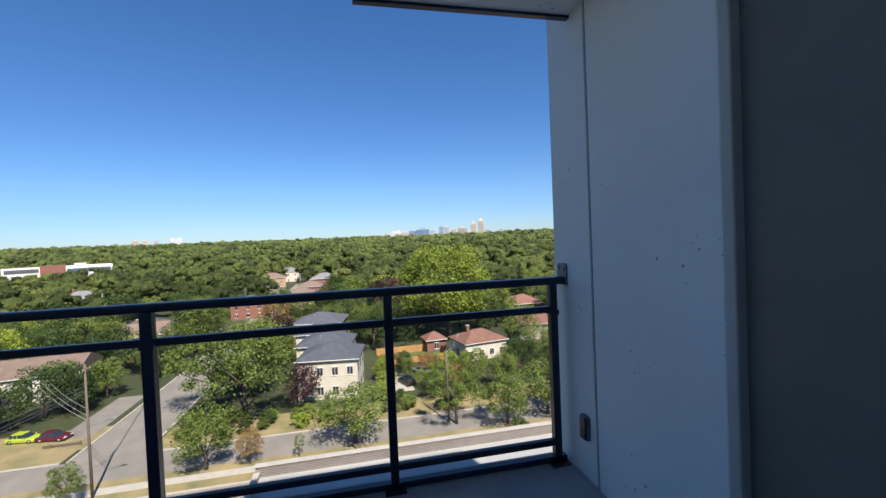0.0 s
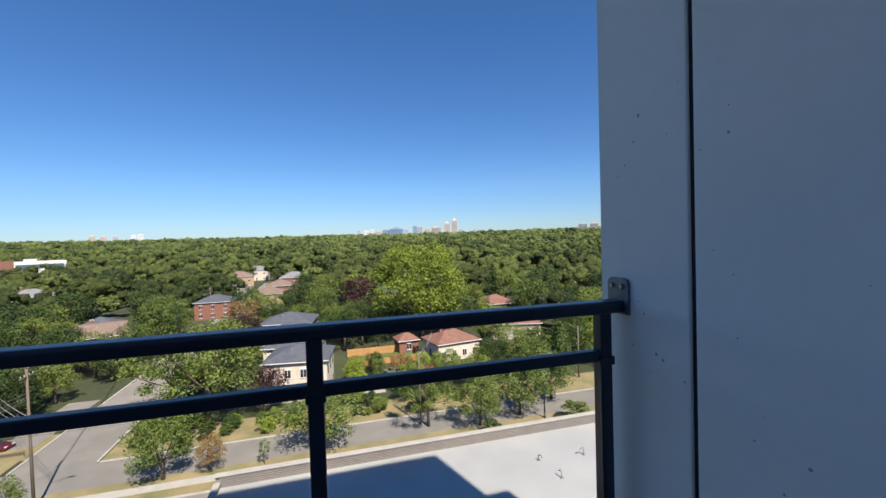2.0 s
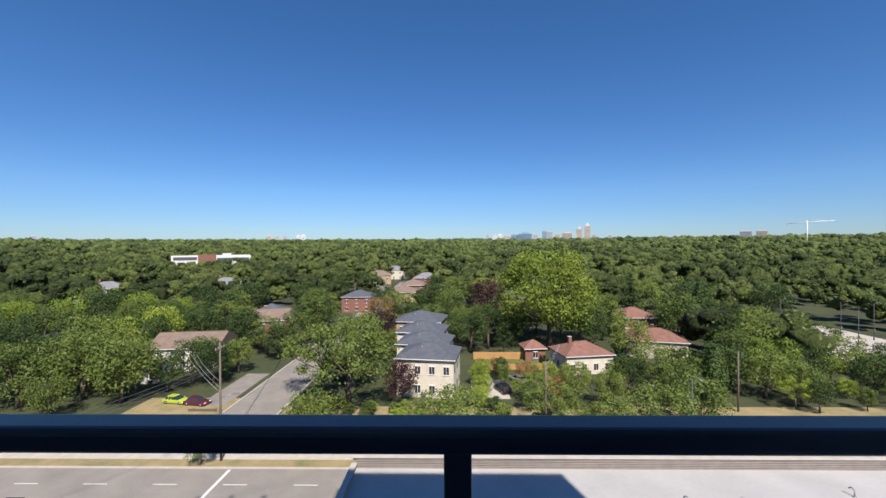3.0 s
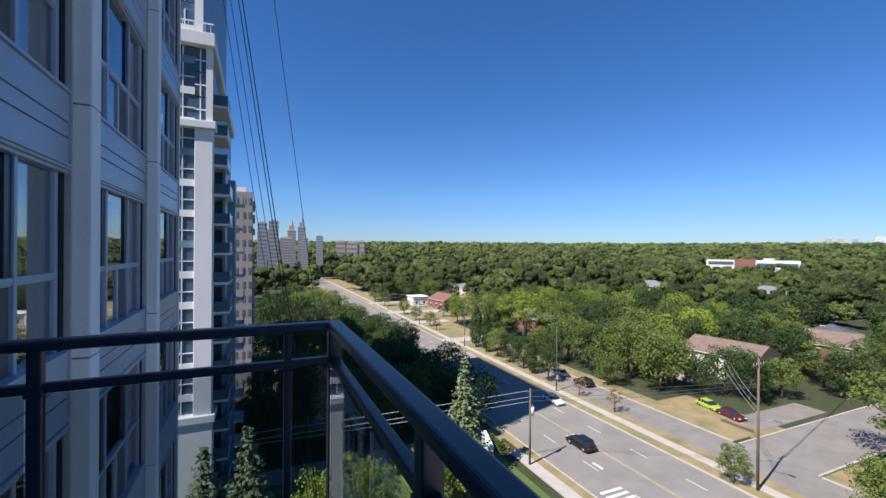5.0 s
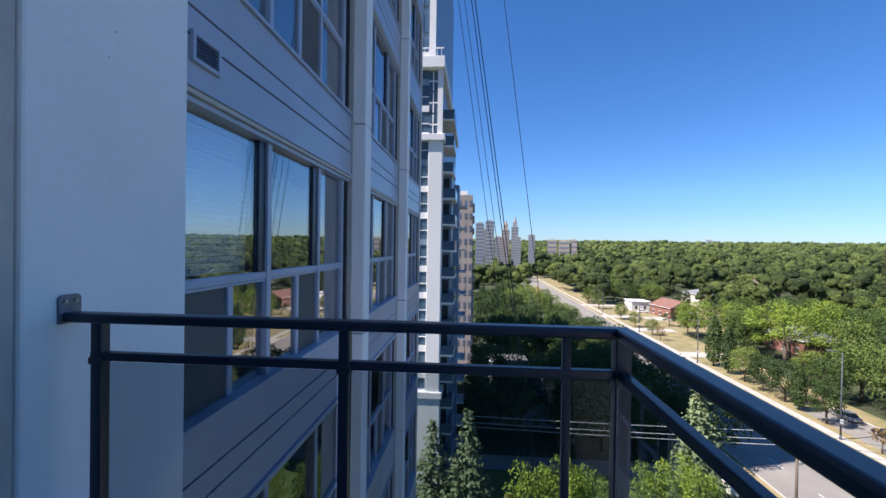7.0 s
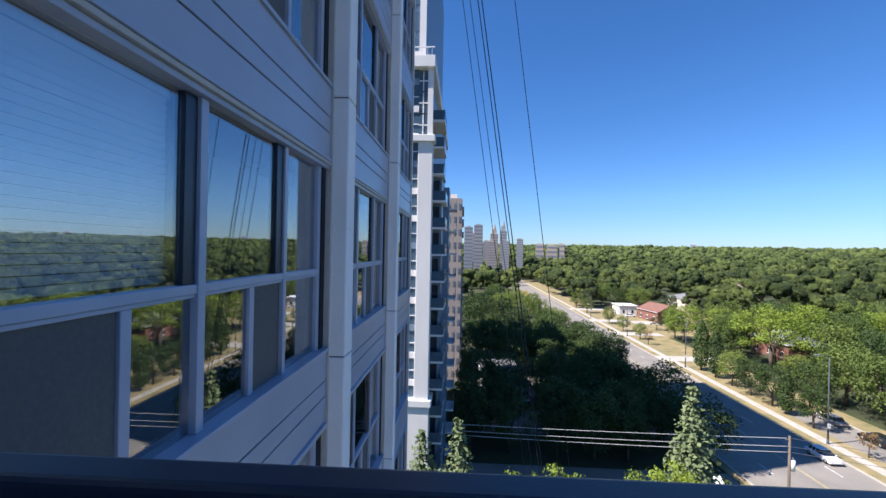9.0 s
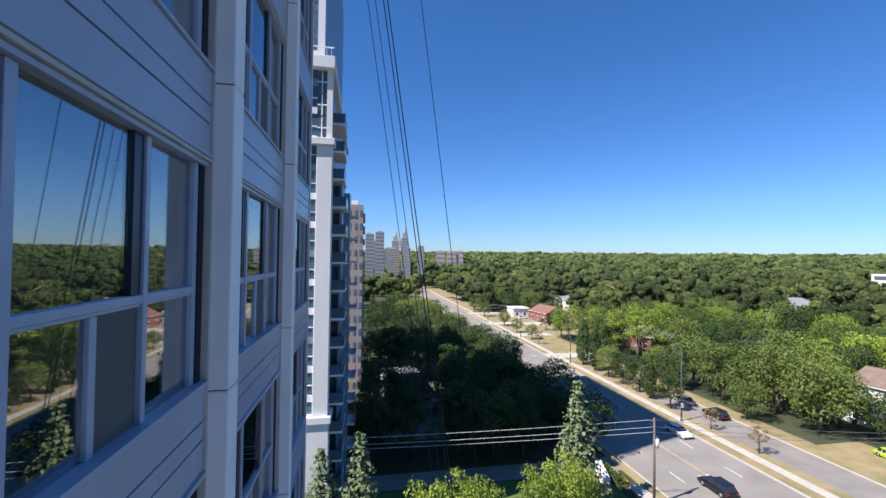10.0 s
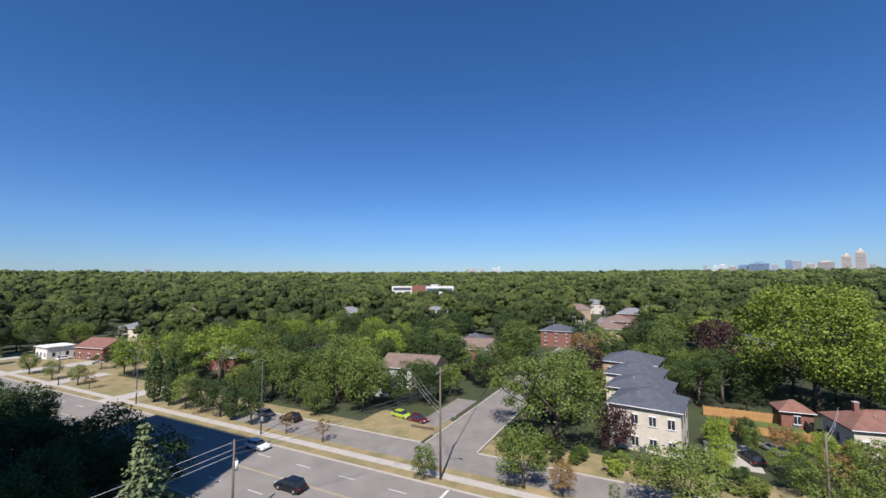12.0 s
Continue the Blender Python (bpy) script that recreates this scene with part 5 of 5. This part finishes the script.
# gardens to the south
for x, y, h, k, m, w in ((75, -4, 4.5, "round", L_LIME, 1.0), (78, -14, 6, "open", L_LIME, 1.0), (80, -22, 7.5, "round", L_MID, 1.1), (76, -27, 7, "round", L_MID, 1.1), (82, -33, 8.5, "round", L_DARK, 1.1), (77, -39, 9, "round", L_MID, 1.2), (88, -40, 9.5, "round", L_MID, 1.1),
                         (79, -47, 10.5, "column", L_DARK, 1.3), (84, -52, 10, "round", L_DARK, 1.2), (92, -60, 11, "round", L_MID, 1.2), (78, -62, 8, "round", L_MID, 1.1), (88, -72, 9, "round", L_DARK, 1.1), (98, -68, 12, "round", L_MID, 1.1), (74, -76, 7, "open", L_MID, 1.0), (104, -42, 12, "round", L_MID, 1.1),
                         (118, -38, 13, "round", L_DARK, 1.0), (128, -44, 15, "open", L_MID, 1.1), (126, -66, 16, "round", L_MID, 1.1), (112, -78, 13, "round", L_MID, 1.2), (138, -78, 17, "spruce", L_DARK, 1.0), (150, -62, 19, "spruce", L_DARK, 1.0), (152, -84, 17, "round", L_DARK, 1.1), (96, -86, 9, "round", L_MID, 1.2), (165, -74, 16, "round", L_MID, 1.2),
                         (92, -92, 8, "round", L_DARK, 1.2), (172, -100, 15, "round", L_DARK, 1.2), (160, -118, 15, "round", L_DARK, 1.2), (150, -40, 15, "round", L_MID, 1.1)):
    tree(x, y, h, k, m, w)
tree(119, -26.0, 30.0, "big", L_BIG, 1.12, seed=2, label="huge spreading yellow-green tree behind a fenced lawn")
tree(139, -11.5, 19, "round", L_PURP, 1.0, label="large dark purple copper beech")
tree(128, -8, 12, "round", L_MID, 1.0)
tree(118, 20, 12, "round", L_PURP, 0.9)
tree(102, 23, 11, "open", L_MID, 1.0)
tree(92, 20, 12, "open", L_MID, 1.1)
for x, y, h, m in ((138, 24, 13, L_BROWN), (150, 20, 14, L_MID), (150, 2, 15, L_MID), (165, 8, 15, L_DARK), (172, 28, 14, L_DARK), (160, 52, 14, L_MID), (175, 62, 15, L_DARK), (142, 46, 13, L_DARK), (165, -14, 16, L_MID), (190, 0, 16, L_MID), (195, -14, 15, L_LIME), (168, 80, 16, L_DARK), (220, 60, 15, L_DARK),
                   (122, 34 + 12, 11, L_MID), (210, 8, 15, L_DARK), (178, -48, 16, L_MID), (196, -44, 16, L_DARK)):
    tree(x, y, h, "round", m, 1.05)

# gardens and the shaded car park filled up with mixed trees
fill = random.Random(21)
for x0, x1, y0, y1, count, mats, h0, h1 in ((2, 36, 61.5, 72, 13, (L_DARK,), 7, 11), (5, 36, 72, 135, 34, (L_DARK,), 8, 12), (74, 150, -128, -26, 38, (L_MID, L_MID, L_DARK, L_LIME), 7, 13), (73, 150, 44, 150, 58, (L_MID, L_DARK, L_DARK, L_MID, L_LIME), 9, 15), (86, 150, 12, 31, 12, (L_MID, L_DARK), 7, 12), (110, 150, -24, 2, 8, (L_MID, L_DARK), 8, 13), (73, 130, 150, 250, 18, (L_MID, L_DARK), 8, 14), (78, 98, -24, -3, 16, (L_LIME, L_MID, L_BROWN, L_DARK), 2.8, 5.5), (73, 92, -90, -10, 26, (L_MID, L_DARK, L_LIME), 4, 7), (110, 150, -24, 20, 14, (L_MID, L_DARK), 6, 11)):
    made = 0
    for _ in range(900):
        if made >= count:
            break
        x, y = fill.uniform(x0, x1), fill.uniform(y0, y1)
        h = fill.uniform(h0, h1)
        gap = h * 0.36
        if any((x - a) ** 2 + (y - b) ** 2 < (gap * 0.55 + c * 0.75) ** 2 for a, b, c in SPOTS):
            continue
        if any((x - a) ** 2 + (y - b) ** 2 < (c * 0.9 + gap) ** 2 for a, b, c in FOOT):
            continue
        if any(abs(y - b * x / max(a, 1)) < c * 0.7 and a - c - 14 < x < a for a, b, c in FOOT):
            h *= 0.55
        if (98 < x < 152 and -130 < y < -94) or (96 < x < 109 and -22 < y < -3) or abs(y - 35.7) < 8 or (x < 84 and 40 < y < 56):
            continue
        tree(x, y, h, fill.choice(("round", "round", "open", "tall")), fill.choice(mats), fill.uniform(0.95, 1.2))
        made += 1


def hedge():
    rng = np.random.default_rng(3)
    for nm, x0, x1, y0, y1, m, lab in (("hedge", 33.6, 34.4, 52.5, 58, L_DARK, "clipped green hedge beside the entrance path"), ("flower_bed", 34.5, 35.0, 52.5, 56, L_YEL, "strip of yellow flowers along the hedge")):
        n = 900
        h = 1.1 if nm == "hedge" else 0.5
        c = np.stack([rng.uniform(x0, x1, n), rng.uniform(y0, y1, n), G + h * rng.uniform(0.1, 1, n)], 1)
        tagged(new(nm, quads(nm, leaf_quads(c, np.tile([0, 0, 1.0], (n, 1)), np.full(n, 0.13), rng), m)), lab, nm.replace("_", " "))


hedge()


def entrance_sign():
    e = thing("entrance_wall", "low white entrance wall with a slanted coping", "wall", at=(32.0, 53.6, G), turn=-18)
    block("wall", (-0.3, 0.3, -2.6, 2.6, 0, 1.6), WSTUC, e, bevel=0.03)
    block("coping", (-0.42, 0.42, -2.7, 2.7, 1.6, 1.75), FARC[3], e, bevel=0.02)
    block("panel", (0.3, 0.34, -2.0, 2.0, 0.4, 1.3), SH_DARK, e, "dark sign panel")


entrance_sign()


# ---- far woods: one mass of crowns, thinning into clumps ----
def far_woods():
    rng = np.random.default_rng(11)
    allq, tints, clumps, clump_tints = [], [], [], []
    ball = []
    for level in (1, 2):
        bm = bmesh.new()
        bmesh.ops.create_icosphere(bm, subdivisions=level, radius=1.0)
        bm.verts.ensure_lookup_table()
        ball.append((np.array([v.co[:] for v in bm.verts]), np.array([[v.index for v in f.verts] for f in bm.faces])))
        bm.free()
    foot = np.array(FOOT)
    spots = np.array(SPOTS)
    # rings: reach, spacing of the crowns, leaves and their size, heights
    for r0, r1, gap, nq, leaf, hmin, hmax in ((60, 230, 13, 340, 0.34, 9, 15), (230, 480, 17, 290, 0.46, 11, 19), (480, 1000, 23, 90, 0.8, 11, 22), (1000, 1900, 33, 20, 1.5, 10, 24), (1900, 3300, 50, 6, 2.5, 9, 27)):
        gx, gy = np.meshgrid(np.arange(-750, r1, gap), np.arange(-r1, r1, gap))
        x = (gx + rng.uniform(-0.42, 0.42, gx.shape) * gap).ravel()
        y = (gy + rng.uniform(-0.42, 0.42, gy.shape) * gap).ravel()
        r, a = np.hypot(x, y), np.arctan2(x, y)
        inside = (r >= r0) & (r < r1) & (a > radians(-12)) & (a < radians(163)) & (rng.random(len(x)) > 0.05)
        x, y, r = x[inside], y[inside], r[inside]
        keep = (x > 84) | ((y > 225) & ((x < 33) | (x > 62))) | ((y < -130) & (x > 76)) | ((y > 225) & (r > 430))
        keep &= ~((np.abs(y - 35.7) < 9) & (x < 330))
        keep &= ~((x > 95) & (x < 155) & (y > -132) & (y < -92))
        keep &= ~((x > 70) & (x < 96) & (y > 142) & (y < 215))
        keep &= ~((x > 78) & (x < 116) & (y > -24) & (y < 17))
        keep &= ~((x < 112) & (y > 38) & (y < 72))
        keep &= ~((x > 380) & (x < 560) & (np.abs(y - x * 0.594) < 48) & (r > 470))
        for fx, fy, fr in foot:
            keep &= (x - fx) ** 2 + (y - fy) ** 2 > (fr + 4) ** 2
            # a lower, open garden on the street side of each house
            keep &= ~((np.abs(y - fy * (x / max(fx, 1))) < fr * 0.55) & (x < fx) & (x > fx - fr - 5))
        near = r < 260
        for sx, sy, sr in spots:
            keep &= ~(near & ((x - sx) ** 2 + (y - sy) ** 2 < (sr + 2.2) ** 2))
        x, y, r = x[keep], y[keep], r[keep]
        n = len(x)
        h = (hmin + (hmax - hmin) * rng.random(n)) * np.where(rng.random(n) < 0.12, 1.22, 1.0)
        z = rise(r)
        w = gap * rng.uniform(0.34, 0.60, n)
        # lobes give each crown a lumpy outline
        L = 12
        la, lu = rng.uniform(0, 6.283, (n, L)), rng.uniform(-0.5, 0.95, (n, L))
        lr = np.sqrt(1 - lu ** 2) * 0.66
        pick = rng.integers(0, L, (n, nq))
        ii = np.arange(n)[:, None]
        d = rng.normal(0, 1, (n, nq, 3))
        d[..., 2] += 0.3
        d /= np.linalg.norm(d, axis=2)[..., None]
        lobe = 0.40 * rng.uniform(0.82, 1.08, (n, nq))
        cx = x[:, None] + w[:, None] * (lr * np.cos(la))[ii, pick] + d[..., 0] * w[:, None] * lobe
        cy = y[:, None] + w[:, None] * (lr * np.sin(la))[ii, pick] + d[..., 1] * w[:, None] * lobe
        cz = z[:, None] + h[:, None] * (0.58 + 0.3 * lu[ii, pick]) + w[:, None] * 0.85 * d[..., 2] * lobe
        c = np.stack([cx, cy, cz], 2).reshape(-1, 3)
        tree_tint = np.where(rng.random(n) < 0.42, rng.uniform(0.0, 0.22, n), np.where(rng.random(n) < 0.7, rng.uniform(0.25, 0.6, n), rng.uniform(0.7, 1.0, n)))
        tints.append(np.repeat(tree_tint, nq))
        # each lobe is a lumpy clump under the loose leaves
        bv, bf = ball[1 if r0 < 300 else 0]
        use = L if r0 < 900 else 6
        centre = np.stack([x[:, None] + w[:, None] * lr * np.cos(la), y[:, None] + w[:, None] * lr * np.sin(la), z[:, None] + h[:, None] * (0.58 + 0.3 * lu)], 2)[:, :use].reshape(-1, 3)
        size = np.repeat(w, use) * (0.33 if use == L else 0.42) * rng.uniform(0.6, 1.2, n * use)
        lump = bv[None] * rng.uniform(0.6, 1.28, (n * use, len(bv)))[..., None] * np.array([1.0, 1.0, 0.85])
        clumps.append((centre[:, None] + lump * size[:, None, None], bf))
        clump_tints.append(np.repeat(np.repeat(tree_tint, use), len(bf)))
        allq.append(leaf_quads(c, d.reshape(-1, 3) * 1.3, np.full(len(c), leaf), rng, 0.38))
    q = np.concatenate(allq)
    me = quads("far_woods", q, L_WOOD)
    me.attributes.new("tint", "FLOAT", "FACE").data.foreach_set("value", np.concatenate(tints).astype(np.float32))
    tagged(new("far_woods", me), "dense green tree canopy of the suburb to the horizon", "trees", kind="stuff")
    verts, faces, base = [], [], 0
    for v, bf in clumps:
        k, m = v.shape[:2]
        faces.append((bf[None] + base + (np.arange(k) * m)[:, None, None]).reshape(-1, 3))
        verts.append(v.reshape(-1, 3))
        base += k * m
    v, f = np.concatenate(verts).astype(np.float32), np.concatenate(faces).astype(np.int32)
    me = bpy.data.meshes.new("far_crowns")
    me.vertices.add(len(v))
    me.vertices.foreach_set("co", v.ravel())
    me.loops.add(len(f) * 3)
    me.loops.foreach_set("vertex_index", f.ravel())
    me.polygons.add(len(f))
    me.polygons.foreach_set("loop_start", np.arange(0, len(f) * 3, 3, dtype=np.int32))
    me.update(calc_edges=True)
    me.polygons.foreach_set("use_smooth", np.ones(len(f), dtype=bool))
    me.attributes.new("tint", "FLOAT", "FACE").data.foreach_set("value", np.concatenate(clump_tints).astype(np.float32))
    me.materials.append(L_CLUMP)
    tagged(new("far_crowns", me), "rounded green crowns of the suburb's dense trees", "trees", kind="stuff")


far_woods()
